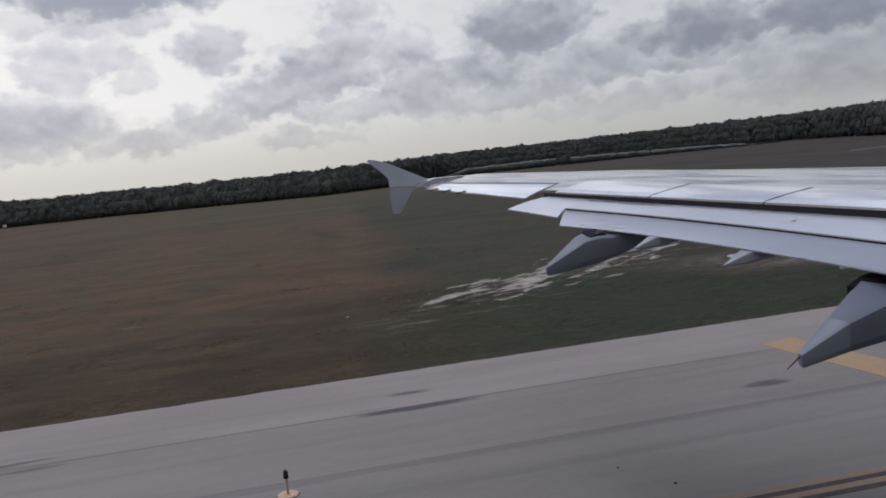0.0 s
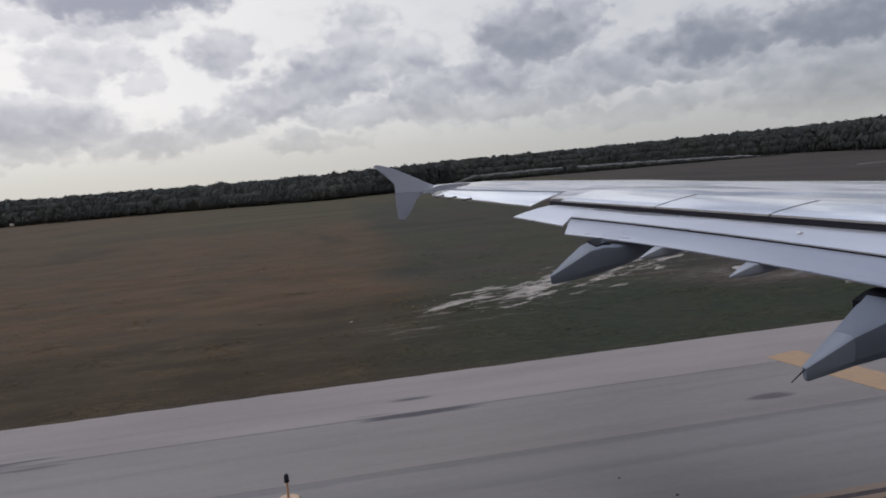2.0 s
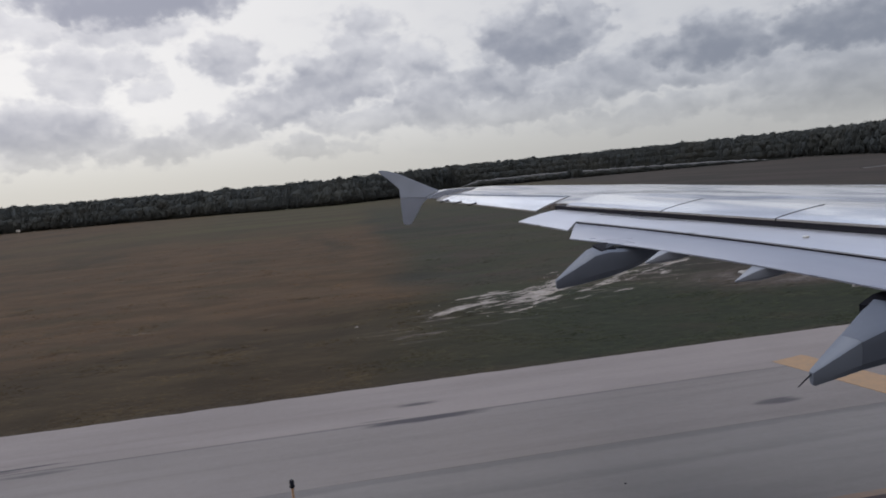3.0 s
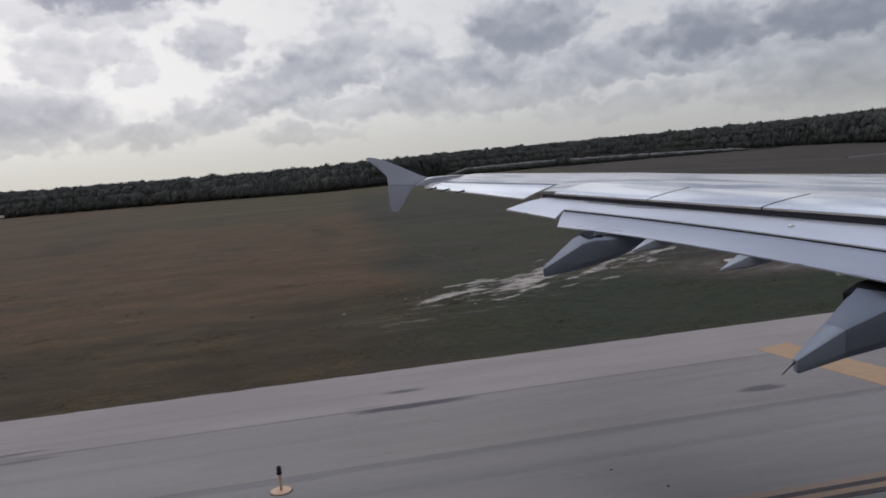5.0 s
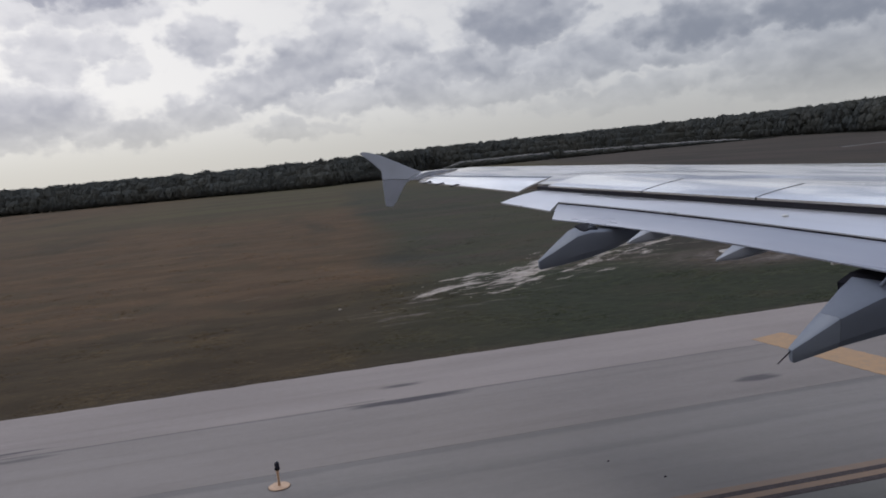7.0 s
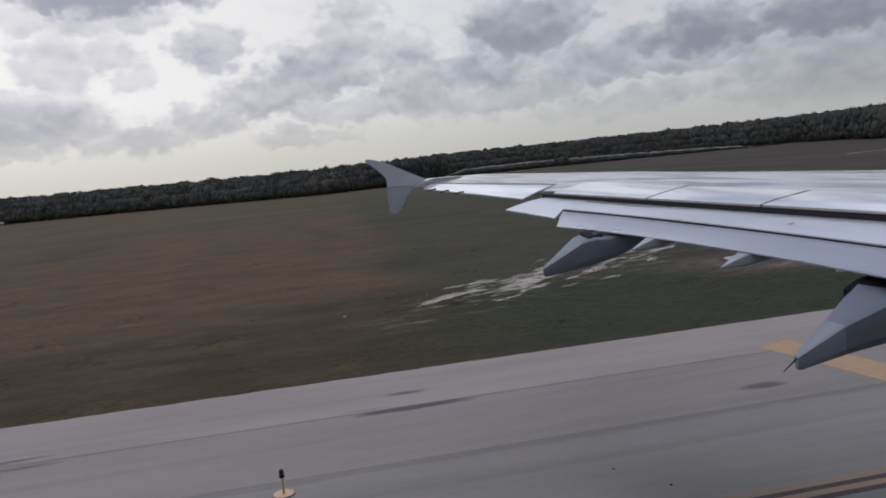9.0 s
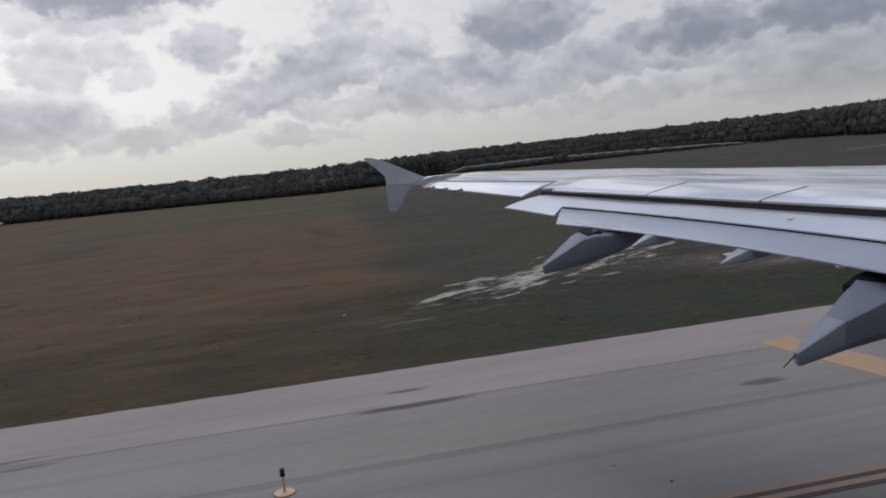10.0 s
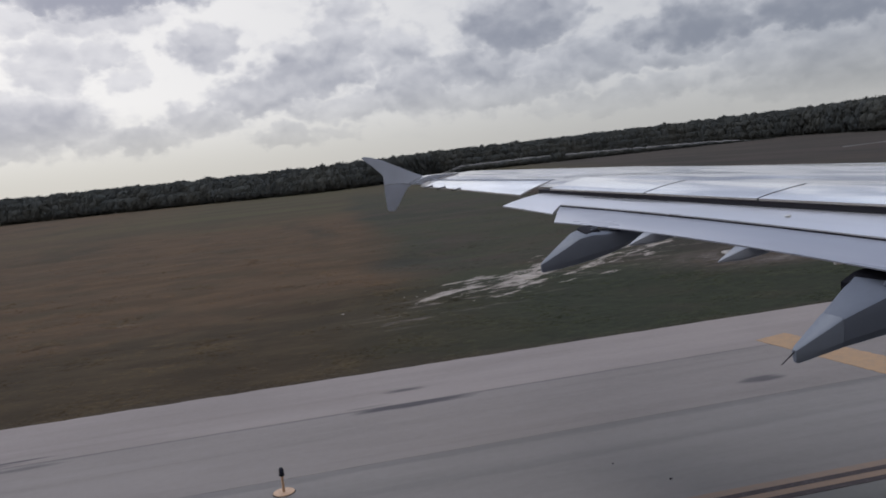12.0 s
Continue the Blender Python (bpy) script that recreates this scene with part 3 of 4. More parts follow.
part("seal_or_gap_shade", plate(lambda v: (hinge_at(v) - 0.012, hinge_at(v) + 0.03, hinge_at(v) + 0.07), span(11.66, 15.05, 8), lambda o, v: top(o, v) + 0.005, 0.012), M_FAIRING, airliner)
# spoilers with dark seals between them
JOINTS = (10.86, 8.96, 7.32, 5.68, 4.08, 2.5)
for a, b in zip(JOINTS, JOINTS[1:]):
    smooth(part("spoiler", plate(lambda v: span(-0.015, 0.52, 6), span(b + 0.012, a - 0.012, 4), lambda o, v: top(o, v) + 0.016, 0.022), M_SPOILER, airliner, "bright grey spoiler panel"), 40)
for v in JOINTS[1:-1]:
    part("seal_or_gap_shade", plate(lambda s: span(-0.012, 0.53, 6), (v - 0.009, v + 0.009), lambda o, s: top(o, s) + 0.0182, 0.02), M_DARK, airliner)
part("seal_or_gap_shade", plate(lambda v: (0.525, 0.54), span(2.5, 10.86, 10), lambda o, v: top(o, v) + 0.003, 0.01), M_FAIRING, airliner)

# dark strip behind the spoilers: the slot's shade put into a near-black colour
part("cove_shade", loft([[(te(v) + 0.0, v, z_te(v) - 0.007), (te(v) + 0.45, v, z_te(v) - 0.012), (te(v) + 0.45, v, z_te(v) - 0.16), (te(v) + 0.0, v, z_te(v) - 0.13)] for v in span(1.0, 11.15, 10)]), M_SLOT_SHADE, airliner, "dark strip standing for shade in the slot above the flap")


def flap_mid(v):
    d = 9.78 - v
    return 3.93 - 0.05 * d - 0.0042 * d * d * (1 if d > 0 else -1)


def flap_tail(v):
    d = 9.517 - v
    return 3.757 - 0.032 * d - 0.0093 * d * d * (1 if d > 0 else -1)


def flap_ring(v, o1, z1):
    z0 = 4.04 - 0.055 * (11.07 - v)
    up = [(te(v) + 0.2, v, z0 - 0.05), (te(v) + 0.1, v, z0 - 0.012), (te(v), v, z0 + 0.008), (te(v) - 0.1, v, z0 + 0.004)]
    for f in (0.35, 0.7, 1.0):
        up.append((te(v) - 0.1 + (o1 + 0.1) * f, v, z0 + (z1 - z0) * f + 0.016 * math.sin(math.pi * f)))
    return up + [(x, y, z - 0.015 - 0.07 * i / 6) for i, (x, y, z) in enumerate(reversed(up))]


rings = [flap_ring(v, -0.5, flap_mid(v)) for v in span(1.0, 9.86, 12)]
rings += [flap_ring(v, -0.62, 3.926 - 0.089 * (10.94 - v)) for v in (9.862, 10.3, 10.7, 11.04)]
flap = smooth(part("flap", loft(rings), M_FLAP, airliner, "pale grey lowered front flap"), 40)
rings = []
for k, v in enumerate(span(1.0, 9.46, 12)):
    skew = 0.38 if k == 12 else 0.0                    # the outer end is cut at a slant
    up = []
    for o, f in ((0.40, 0), (0.47, 0), (0.52, 0), (0.64, 0.35), (0.75, 0.7), (0.85, 1.0)):
        s = v + skew * (1 - f)
        z0, z1 = flap_mid(s) - 0.026, flap_tail(s)
        up.append((te(s) - o, s, z0 + (z1 - z0) * f + 0.012 * math.sin(math.pi * f) - (0.02 if o == 0.40 else 0)))
    rings.append(up + [(x, y, z - 0.012 - 0.05 * i / 5) for i, (x, y, z) in enumerate(reversed(up))])
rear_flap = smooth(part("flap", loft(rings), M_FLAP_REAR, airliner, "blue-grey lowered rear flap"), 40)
# added dark strip that stands for the shadow in the gap between the two flaps
rings = []
for v in span(1.0, 9.84, 12):
    u, z = te(v) - 0.5, flap_mid(v)
    rings.append([(u + 0.02, v, z - 0.012), (u - 0.009, v, z - 0.013), (u - 0.009, v, z - 0.032), (u + 0.02, v, z - 0.032)])
part("seal_or_gap_shade", loft(rings), M_DARK, rear_flap, "dark strip standing for the shade between the flaps")


def fairing(name, label, stations, mat=M_FAIRING, parent=airliner):
    """A pod with a flat sloping top and steep sides: u, outer edge, inner edge, height of the outer, inner and lower edges."""
    rings = []
    for u, vo, vi, zo, zi, zb in stations:
        wd, vm = vo - vi, (vo + vi) / 2
        c = 0.12 * wd
        h = zi - zb
        rings.append([(u, vo - c, zo - 0.01 * wd), (u, vi + c, zi + 0.03 * wd), (u, vi + 0.25 * c, zi - 0.02 * wd), (u, vi, zi - 0.2 * h), (u, vi + 0.05 * wd, zb + 0.3 * h),
                      (u, vi + 0.2 * wd, zb + 0.07 * h), (u, vm, zb), (u, vo - 0.2 * wd, zb + 0.07 * h), (u, vo - 0.05 * wd, zb + 0.3 * h), (u, vo, zo - 0.25 * h), (u, vo - 0.25 * c, zo - 0.05 * wd)])
    return smooth(part(name, loft(rings), mat, parent, label), 28)


POD = "blue-grey flap track fairing drooping behind the flap"
TAIL = ((3.535, 5.375, 5.325, 2.935, 2.93, 2.84), (3.56, 5.39, 5.31, 2.955, 2.95, 2.825), (3.86, 5.47, 5.20, 3.16, 3.15, 2.90))
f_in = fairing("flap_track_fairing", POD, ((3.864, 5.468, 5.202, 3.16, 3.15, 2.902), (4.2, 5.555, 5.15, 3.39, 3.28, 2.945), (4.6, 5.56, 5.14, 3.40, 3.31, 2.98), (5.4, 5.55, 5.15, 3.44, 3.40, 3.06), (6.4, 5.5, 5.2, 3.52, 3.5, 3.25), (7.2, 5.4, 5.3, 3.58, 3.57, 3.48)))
# paler tail against the darker pod: the flap's shadow edge put into colour
fairing("lit_tail", "grey tail of the fairing, coloured paler as its lit end", TAIL, M_TAIL_LIT, f_in)
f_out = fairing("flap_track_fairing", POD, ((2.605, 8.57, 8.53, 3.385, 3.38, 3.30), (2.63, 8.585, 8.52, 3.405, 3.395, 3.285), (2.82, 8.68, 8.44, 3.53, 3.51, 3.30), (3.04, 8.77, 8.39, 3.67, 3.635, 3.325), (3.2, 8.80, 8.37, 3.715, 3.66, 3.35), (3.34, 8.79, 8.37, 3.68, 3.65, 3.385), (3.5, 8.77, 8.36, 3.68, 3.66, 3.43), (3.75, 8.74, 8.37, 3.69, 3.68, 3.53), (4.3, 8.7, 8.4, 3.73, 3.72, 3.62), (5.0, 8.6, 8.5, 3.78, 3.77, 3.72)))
for pod, (u, v, z) in ((f_in, (3.54, 5.35, 2.92)), (f_out, (2.61, 8.55, 3.36))):
    if pod is f_in:
        a = Vector((u, v, z))
        part("static_wick", rod(a, a + Vector((-0.115, 0.0, -0.085)), 0.006, 0.004), M_DARK, pod)
# dark slabs for the shaded recess, and links, where each pod meets the flap
part("recess_shade", loft([[(u, 5.54, z + 0.12), (u + 0.35, 5.17, z + 0.03), (u + 0.35, 5.17, z - 0.08), (u, 5.54, z - 0.02)] for u, z in ((4.10, 3.235), (4.22, 3.30), (4.6, 3.36))]), M_DARK, f_in)
part("link", rod((4.26, 5.26, 3.34), (4.38, 5.26, 3.45), 0.014, 0.014), M_FAIRING, f_in)
part("recess_shade", loft([[(u, 8.74, z + 0.04), (u, 8.46, z), (u, 8.46, z - 0.05), (u, 8.74, z - 0.01)] for u, z in ((3.13, 3.675), (3.2, 3.69), (3.3, 3.69))]), M_DARK, f_out)
for dv in (-0.05, 0.05):
    part("link", rod((3.15, 8.57 + dv, 3.67), (3.3, 8.57 + dv, 3.72), 0.01, 0.01), M_FAIRING, f_out)
for v, u, z in ((7.83, 3.36, 3.56), (6.63, 3.69, 3.46)):
    fairing("flap_hinge_fairing", "small pointed grey hinge fairing under the flap", ((u, v + 0.008, v - 0.008, z + 0.008, z + 0.006, z - 0.008), (u + 0.1, v + 0.045, v - 0.045, z + 0.06, z + 0.052, z - 0.01), (u + 0.2, v + 0.07, v - 0.095, z + 0.116, z + 0.1, z - 0.012), (u + 0.45, v + 0.07, v - 0.09, z + 0.13, z + 0.11, z + 0.02), (u + 0.75, v + 0.04, v - 0.04, z + 0.15, z + 0.14, z + 0.1)), M_HINGE_LIT)


def fence(outline, lean, name, label):
    """A blade of the wingtip fence; lean is how far it goes outboard for each metre away from the tip."""
    rings = [[(u, TIP_V + d + lean * abs(z - 4.36), z) for u, z in outline] for d in (-0.022, 0.022)]
    bm = loft(rings)
    bmesh.ops.bevel(bm, geom=[e for e in bm.edges if (e.verts[0].co - e.verts[1].co).length > 0.05], offset=0.01, segments=2, affect="EDGES")
    return smooth(part(name, bm, M_FENCE, airliner, label), 40)


fence(((1.343, 4.89), (1.36, 4.915), (1.40, 4.922), (1.516, 4.90), (1.715, 4.83), (2.03, 4.668), (2.34, 4.505), (2.50, 4.435), (2.36, 4.35), (2.25, 4.315), (1.86, 4.352), (1.716, 4.352), (1.71, 4.53), (1.54, 4.716)), 0.1, "tip_fence", "swept grey upper blade of the wingtip fence")
fence(((1.716, 4.348), (1.86, 4.348), (2.25, 4.311), (2.16, 4.24), (2.10, 4.16), (1.955, 3.92), (1.895, 3.845), (1.86, 3.828), (1.775, 3.838), (1.74, 3.88), (1.715, 4.22)), 0.28, "tip_fence", "shorter grey lower blade of the wingtip fence")

bm = turned(((0.03, 0.0), (0.03, 0.012), (0.018, 0.02)), 12)
bmesh.ops.translate(bm, vec=(te(6.68) - 0.3, 6.68, flap_ring(6.68, -0.5, flap_mid(6.68))[5][2] + 0.012), verts=bm.verts)
part("inspection_cap", bm, M_WHITE, flap, "small white cap")

# the body and gear that carry the wing, behind the camera
rings = []
for u, r, zc in ((-24, 0.25, 5.3), (-20, 0.8, 4.9), (-14, 1.6, 4.25), (-9, 1.98, 3.9), (14, 1.98, 3.9), (16, 1.75, 3.75), (17.5, 1.2, 3.5), (18.6, 0.3, 3.2)):
    rings.append([(u, -2.25 + r * math.cos(2 * math.pi * i / 40), zc + r * math.sin(2 * math.pi * i / 40)) for i in range(40)])
smooth(part("fuselage", loft(rings), M_FUSELAGE, airliner, "grey airliner body"), 40)
for u, v, z in ((7.4, 1.5, 3.4), (7.4, -6.0, 3.4), (15.0, -2.25, 2.4)):
    leg = part("landing_gear", rod((u, v, 0.55), (u, v, z), 0.11, 0.14, 12), M_STEEL, airliner)
    for dv in (-0.42, 0.12):
        bm = turned(((0.2, 0.0), (0.5, 0.0), (0.57, 0.06), (0.57, 0.24), (0.5, 0.3), (0.2, 0.3)))
        bmesh.ops.rotate(bm, matrix=Euler((radians(-90), 0, 0)).to_matrix(), verts=bm.verts)
        bmesh.ops.translate(bm, vec=(u, v + dv, 0.57), verts=bm.verts)
        smooth(part("wheel", bm, M_TYRE, leg))

# ---- taxiway light on the shoulder ----
LX, LY = -0.71, 11.9
lamp = tagged(new("taxiway_light"), "small taxiway edge light, dark head on orange stem and base plate", "runway light")
lamp.location = (LX, LY, 0)
part("base_plate", turned(((0.164, 0.0), (0.164, 0.012), (0.152, 0.02), (0.038, 0.024))), M_ORANGE, lamp, "round orange-yellow base plate")
part("rim", turned(((0.172, 0.0), (0.172, 0.006), (0.164, 0.0065))), M_DARK, lamp)
part("stem", turned(((0.024, 0.02), (0.019, 0.06), (0.019, 0.25), (0.026, 0.252), (0.026, 0.27))), M_ORANGE, lamp, "slim orange stem")
part("collar", turned(((0.028, 0.262), (0.041, 0.275), (0.041, 0.30), (0.034, 0.31))), M_DARK, lamp)
part("lens", turned(((0.033, 0.308), (0.038, 0.34), (0.033, 0.375), (0.019, 0.395), (0.004, 0.40))), M_LENS, lamp, "dark blue glass lens")

# ---- concrete rings in the field ----
rng = random.Random(4)


def concrete_ring(x, y, rx, ry, hole):
    z = ground_z(x, y)
    thing = tagged(new("concrete_ring"), "pale concrete manhole collar lying flush in bare ground", "manhole", group="concrete rings in the field")
    thing.location = (x, y, z)
    outer, inner = [], []
    for i in range(28):
        a = 2 * math.pi * i / 28
        k = 1 + rng.uniform(-0.06, 0.06)
        outer.append((rx * k * math.copysign(abs(math.cos(a)) ** 0.75, math.cos(a)), ry * k * math.copysign(abs(math.sin(a)) ** 0.75, math.sin(a))))
        inner.append((rx * hole * math.cos(a), ry * hole * math.sin(a)))
    bm = loft([[(p[0], p[1], -0.2) for p in outer], [(p[0], p[1], 0.045) for p in outer], [(p[0] * 0.95, p[1] * 0.95, 0.06) for p in outer], [(*p, 0.06) for p in inner], [(*p, -0.1) for p in inner]], cap=False)
    part("collar", bm, M_CONCRETE, thing)
    bm = loft([[(p[0] * 1.02, p[1] * 1.02, -0.1) for p in inner], [(p[0] * 1.02, p[1] * 1.02, 0.02) for p in inner]])
    part("pit", bm, M_SOIL, thing, "dark soil in the opening")


concrete_ring(17.0, 29.2, 0.47, 0.62, 0.55)
concrete_ring(18.85, 27.7, 0.58, 0.72, 0.5)
bm = box(-0.14, -0.1, -0.1, 0.14, 0.1, 0.05, 0.02)
cap = tagged(part("concrete_block", bm, M_CONCRETE, None), "small white concrete block in the grass", "block")
cap.location = (17.15, 23.2, ground_z(17.15, 23.2) + 0.03)

slab_b = tagged(part("concrete_block", box(-0.24, -0.13, -0.1, 0.24, 0.13, 0.02, 0.01), M_CONCRETE, None), "flat pale concrete slab beside the sign", "block")
slab_b.location = (31.85, 22.65, ground_z(31.85, 22.65))

# ---- taxiway sign ----
sign = tagged(new("taxiway_sign"), "black and red airfield sign with white 08 on a concrete pad", "sign")
sign.location, sign.rotation_euler = (SIGN_X, SIGN_Y, ground_z(SIGN_X, SIGN_Y)), (0, 0, radians(8))
HALF = 1.55
part("pad", box(-0.36, -HALF - 0.35, -0.2, 0.26, HALF + 0.12, 0.05, 0.02), M_CONCRETE, sign, "pale concrete pad")
for y in (-1.25, -0.42, 0.42, 1.25):
    part("leg", box(-0.04, y - 0.03, 0.05, 0.04, y + 0.03, 0.13), M_STEEL, sign)
part("housing", box(-0.1, -HALF, 0.12, 0.1, HALF, 1.05, 0.015), M_SIGN_BLACK, sign, "black sign housing")
RED_TO = HALF - 2 * HALF * 0.57
part("panel", box(-0.112, -HALF + 0.1, 0.165, -0.102, RED_TO, 1.005), M_SIGN_RED, sign, "dark red sign panel")
part("panel", box(-0.112, RED_TO + 0.03, 0.165, -0.102, HALF - 0.1, 1.005), M_SIGN_BLACK, sign, "black sign panel")
for y0, y1, z0, z1 in ((0.0, 0.62, 0.23, 0.28), (0.06, 0.32, 0.45, 0.56), (-0.15, 0.0, 0.23, 0.28)):
    part("bar", box(-0.118, y0, z0, -0.111, y1, z1), M_SIGN_YELLOW, sign, "yellow bar")
font = bpy.data.curves.new("digits", "FONT")
font.body, font.size, font.align_x, font.align_y, font.extrude = "08", 0.6, "CENTER", "CENTER", 0.004
tmp = new("digits", font)
digits = bpy.data.meshes.new_from_object(tmp.evaluated_get(bpy.context.evaluated_depsgraph_get()))
bpy.data.objects.remove(tmp)
digits.materials.clear()
digits.materials.append(M_WHITE)
text = new("digits", digits)
text.parent = sign
text.matrix_basis = Matrix.Translation((-0.118, -0.78, 0.41)) @ Matrix(((0, 0, -1, 0), (-1, 0, 0, 0), (0, 1, 0, 0), (0, 0, 0, 1)))
tagged(text, "white digits 08")

# ---- far marker and roof ----
far = tagged(new("marker_board"), "small white marker board far across the field", "marker")
far.location = (-108, 320, -0.05)
part("post", box(-0.06, -0.06, 0, 0.06, 0.06, 1.0), M_STEEL, far)
part("board", box(-0.7, -0.03, 0.7, 0.7, 0.03, 1.6, 0.01), M_WHITE, far)
house = tagged(new("warehouse"), "low white warehouse roof showing over the woods", "building")
house.location = (-135, 440, -0.05)
part("wall", box(-6, -5, 0, 6, 5, 10.2), M_GRAVEL, house)
part("roof", loft([[(x, -5.4, 10.2), (x, 5.4, 10.2), (x, 0, 11.2)] for x in (-6.3, 6.3)]), M_ROOF, house)

# ---- woods along the horizon ----
# azimuth, distance to the edge of the woods, height of the trees
WOODS = ((-45, 420, 11.5), (-18.8, 368, 11.0), (-12, 340, 10.4), (-5, 303, 9.6), (1.3, 272, 9.2), (7, 300, 10.2), (10.2, 446, 13.6), (19, 462, 13.8), (27, 466, 14.3), (33.8, 445, 14.2), (39, 310, 12.2), (46, 270, 11.6), (62, 260, 11.6))


def sprays(rng, centres, low, high):
    """Small leafy sprays turned every way, one four-cornered blade at each centre."""
    k = len(centres)
    u = rng.normal(size=(k, 3))
    u /= np.linalg.norm(u, axis=1)[:, None]
    v = np.cross(u, rng.normal(size=(k, 3)))
    v /= np.linalg.norm(v, axis=1)[:, None]
    size = rng.uniform(low, high, (k, 1))
    u, v = u * size, v * size * rng.uniform(0.5, 1.0, (k, 1))
    quads = np.stack([centres - u - v, centres + u - v, centres + u + v, centres - u + v], 1).reshape(-1, 3)
    return quads, np.arange(4 * k).reshape(-1, 4)


class Foliage:
    """Gathers crowns and sprays into one mesh."""

    def __init__(self):
        bm = bmesh.new()
        bmesh.ops.create_icosphere(bm, subdivisions=2, radius=1)
        self.ball = np.array([v.co[:] for v in bm.verts])
        self.tris = np.array([[v.index for v in f.verts] for f in bm.faces])
        bm.free()
        self.verts, self.faces, self.count = [], [], 0

    def take(self, verts, faces):
        self.verts.append(verts)
        self.faces.extend((faces + self.count).tolist())
        self.count += len(verts)

    def crown(self, rng, x, y, z, wide, high, leaves, low, size):
        lump = 1 + rng.uniform(-0.08, 0.08, (len(self.ball), 1))
        self.take(self.ball * [wide * 0.95, wide * 0.95, high * 0.95] * lump + [x, y, z], self.tris)
        d = rng.normal(size=(leaves, 3))
        d /= np.linalg.norm(d, axis=1)[:, None]
        out = np.array([-x, -y, 0]) / math.hypot(x, y)
        flip = d @ out < -0.35
        d[flip] -= 2 * (d[flip] @ out)[:, None] * out
        c = d * rng.uniform(0.93, 1.07, (leaves, 1)) * [wide, wide, high] + [x, y, z]
        c[:, 2] = np.maximum(c[:, 2], 0.1)
        self.take(*sprays(rng, c, low, size))

    def mesh(self, name, parent):
        return from_lists(name, np.concatenate(self.verts).tolist(), self.faces, M_HAZED_LEAF, parent)


def woods():
    rng = np.random.default_rng(3)
    crowns, tv, tf = Foliage(), [], []
    azs, ds, hs = (np.array(k, float) for k in zip(*WOODS))
    # share of the full height, row by row from the edge inwards
    for row, share in enumerate((0.34, 0.58, 0.80, 0.93, 1.0, 1.0)):
        a = -30.0
        while a < 52:
            d = np.interp(a, azs, ds) + row * 2.6 + rng.uniform(-1.2, 1.2) + 5 * noise.noise(Vector((a * 0.5, 1, 0)))
            top_z = np.interp(a, azs, hs) * share * (1 + 0.05 * noise.noise(Vector((a * 1.3, 5, 0))) + 0.035 * noise.noise(Vector((a * 4.1, 8, row))))
            top_z *= rng.uniform(0.93, 1.0) * (1.07 if row > 3 and rng.random() < 0.04 else 1)
            x, y = d * math.sin(radians(a)), d * math.cos(radians(a))
            wide = rng.uniform(1.6, 2.9) if row else rng.uniform(1.2, 2.0)
            high = min(top_z * 0.5, rng.uniform(2.2, 3.4))
            crowns.crown(rng, x, y, top_z - high, wide, high, 210 if row < 5 else 120, 0.10, 0.24)
            if row == 3:
                b = len(tv)
                for z, rr in ((-0.1, 0.16), (top_z * 0.7, 0.08)):
                    tv.extend([(x + rr * math.cos(q), y + rr * math.sin(q), z) for q in (0, 2.1, 4.2)])
                tf.extend([(b, b + 1, b + 4, b + 3), (b + 1, b + 2, b + 5, b + 4), (b + 2, b, b + 3, b + 5)])
            a += math.degrees(rng.uniform(1.3, 2.3) / d)
    thing = tagged(new("woods"), "far dense line of dark green scrub woodland", "woods", kind="stuff")
    crowns.mesh("crowns", thing)
    from_lists("trunks", tv, tf, M_BARK, thing)


def scrub():
    """Bushes that hide the foot of the pale bank."""
    rng = np.random.default_rng(6)
    bushes = Foliage()
    a = 10.5
    while a < 33.0:
        d = 421 + rng.uniform(-2.5, 2.5)
        high = bank_top(a) - 0.3 + 0.7 * noise.noise(Vector((a * 1.4, 2, 0))) + (1.6 if 18.2 < a < 19.4 else 0.0)
        high = max(0.5, high * rng.uniform(0.82, 1.0))
        bushes.crown(rng, d * math.sin(radians(a)), d * math.cos(radians(a)), high * 0.5, rng.uniform(0.9, 1.8), high * 0.55, 70, 0.12, 0.26)
        a += math.degrees(rng.uniform(0.8, 2.2) / d)
    bushes.mesh("scrub", None)
    tagged(bpy.data.objects["scrub"], "low dark scrub along the foot of the far bank", "bushes", kind="stuff")


scrub()
woods()


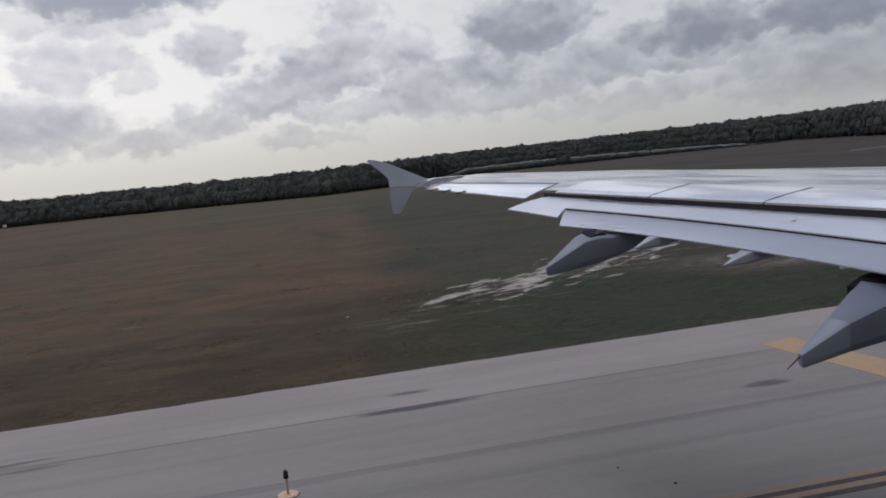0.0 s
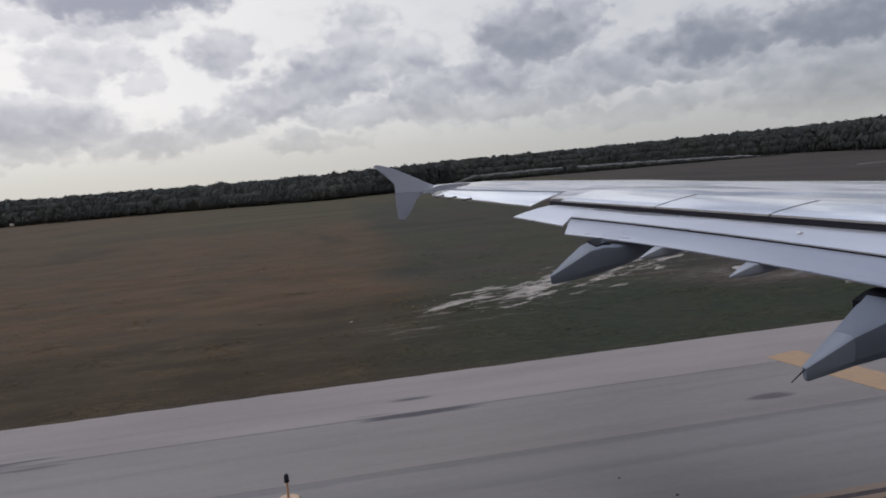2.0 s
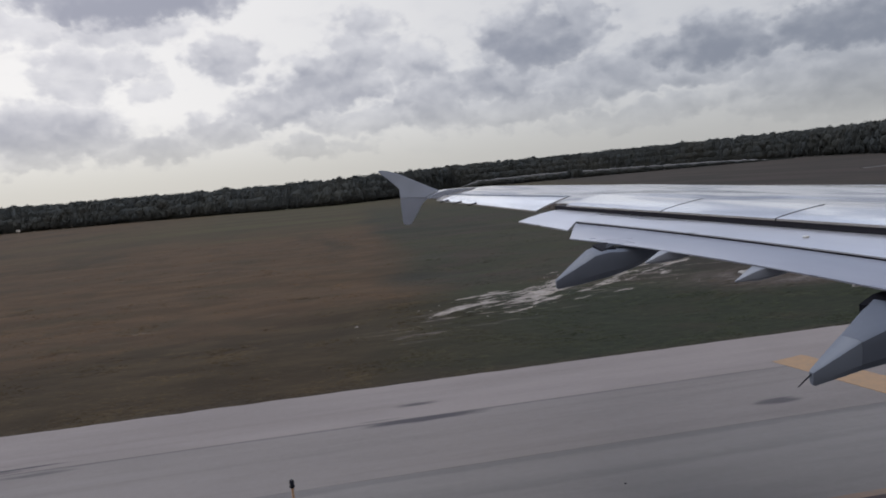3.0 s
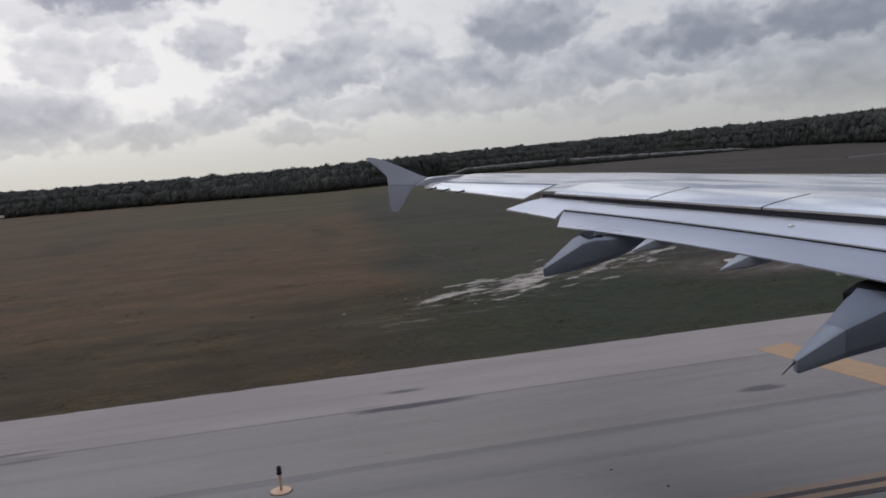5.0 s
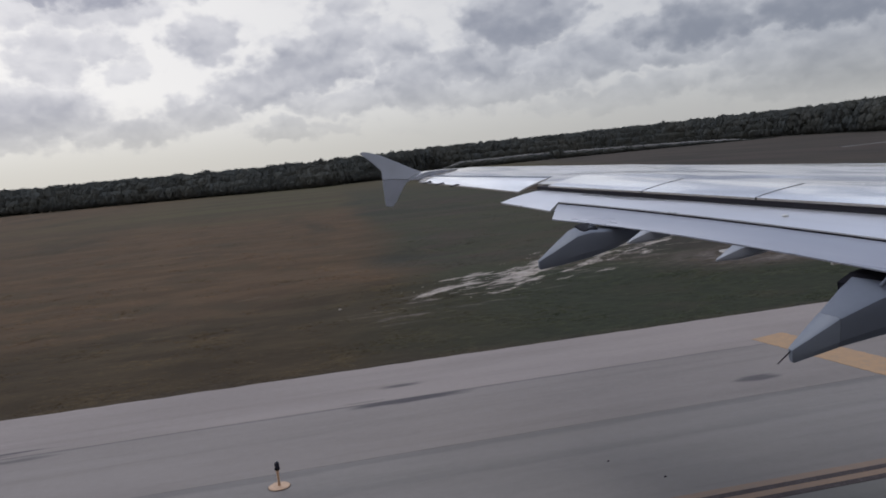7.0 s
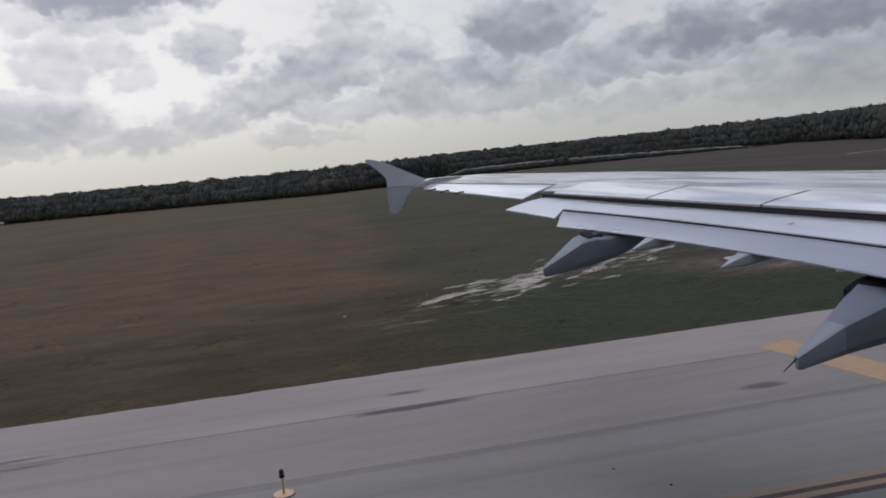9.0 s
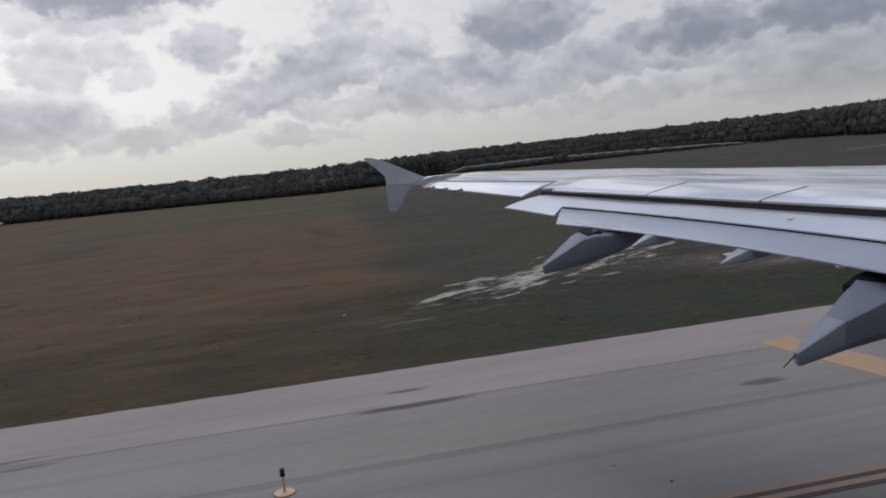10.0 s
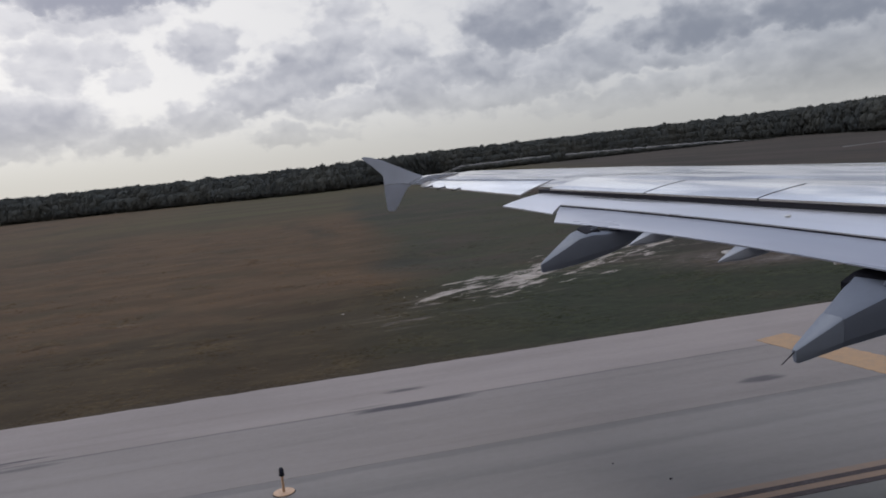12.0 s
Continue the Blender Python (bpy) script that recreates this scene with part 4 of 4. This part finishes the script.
# ---- grass and stones ----
def grass():
    """Low tufts, each a small uneven mound with a few leaning tips."""
    rng = np.random.default_rng(8)
    verts, faces = [], []
    for i in range(34000):
        y = 18.5 + 75 * rng.random() ** 2.3
        x = rng.uniform(-0.52 * y - 3, 0.95 * y + 3)
        z = ground_z(x, y) - 0.015
        clump = max(0.0, 0.5 + noise.noise(Vector((x * 0.5, y * 0.5, 4))))
        h = (0.012 + 0.022 * clump) * rng.uniform(0.6, 1.4)
        r = rng.uniform(0.07, 0.2)
        b, a = len(verts), rng.uniform(0, 6.28)
        for k in range(5):
            rr = r * rng.uniform(0.6, 1.3)
            verts.append((x + rr * 1.5 * math.cos(a + k * 1.257), y + rr * math.sin(a + k * 1.257), z))
        verts.append((x + rng.uniform(-0.3, 0.3) * r, y + rng.uniform(-0.3, 0.3) * r, z + h))
        faces.extend([(b + k, b + (k + 1) % 5, b + 5) for k in range(5)])
    tagged(from_lists("grass", verts, faces, M_GRASS), "short dry and green grass on the field", "grass", kind="stuff")


def stones():
    rng = np.random.default_rng(9)
    verts, faces = [], []
    for i in range(170):
        if i < 100:
            x = rng.uniform(1, 24)
            y = 25.5 + 0.56 * x + 0.003 * x * x + rng.normal() * 1.5
        else:
            x, y = rng.normal(21, 4.5), rng.normal(28.2, 2.0)
        r = rng.uniform(0.015, 0.045) * (2 if rng.random() < 0.06 else 1)
        if y < 20:
            continue
        z = ground_z(x, y)
        b = len(verts)
        pts = [(1, 0, 0.2), (0.3, 0.9, 0.1), (-0.8, 0.6, 0.2), (-0.8, -0.6, 0.1), (0.3, -0.9, 0.2), (0.1, 0.1, 0.8)]
        verts.extend([(x + r * px * rng.uniform(0.7, 1.4), y + r * py, z + r * pz * 0.8) for px, py, pz in pts])
        faces.extend([(b + j, b + (j + 1) % 5, b + 5) for j in range(5)])
    tagged(from_lists("stones", verts, faces, M_STONE), "loose pale limestone rubble on the ground", "stones", kind="stuff")



def debris():
    """A few dark crumbs lying on the shoulder."""
    rng = random.Random(12)
    verts, faces = [], []
    for x, y, r in ((4.07, 10.76, 0.022), (4.56, 9.91, 0.03), (14.24, 11.75, 0.03), (18.9, 15.74, 0.05), (16.2, 12.2, 0.03), (13.0, 10.9, 0.025)):
        b = len(verts)
        ring = [(x + r * rng.uniform(0.8, 1.5) * math.cos(k * 1.047), y + r * rng.uniform(0.6, 1.1) * math.sin(k * 1.047), 0.0) for k in range(6)]
        verts.extend(ring + [(x, y, r * 0.7)])
        faces.extend([(b + k, b + (k + 1) % 6, b + 6) for k in range(6)])
    tagged(from_lists("debris", verts, faces, M_DARK), "small dark crumbs scattered on the grey shoulder", "debris", kind="stuff")


grass()
stones()
debris()
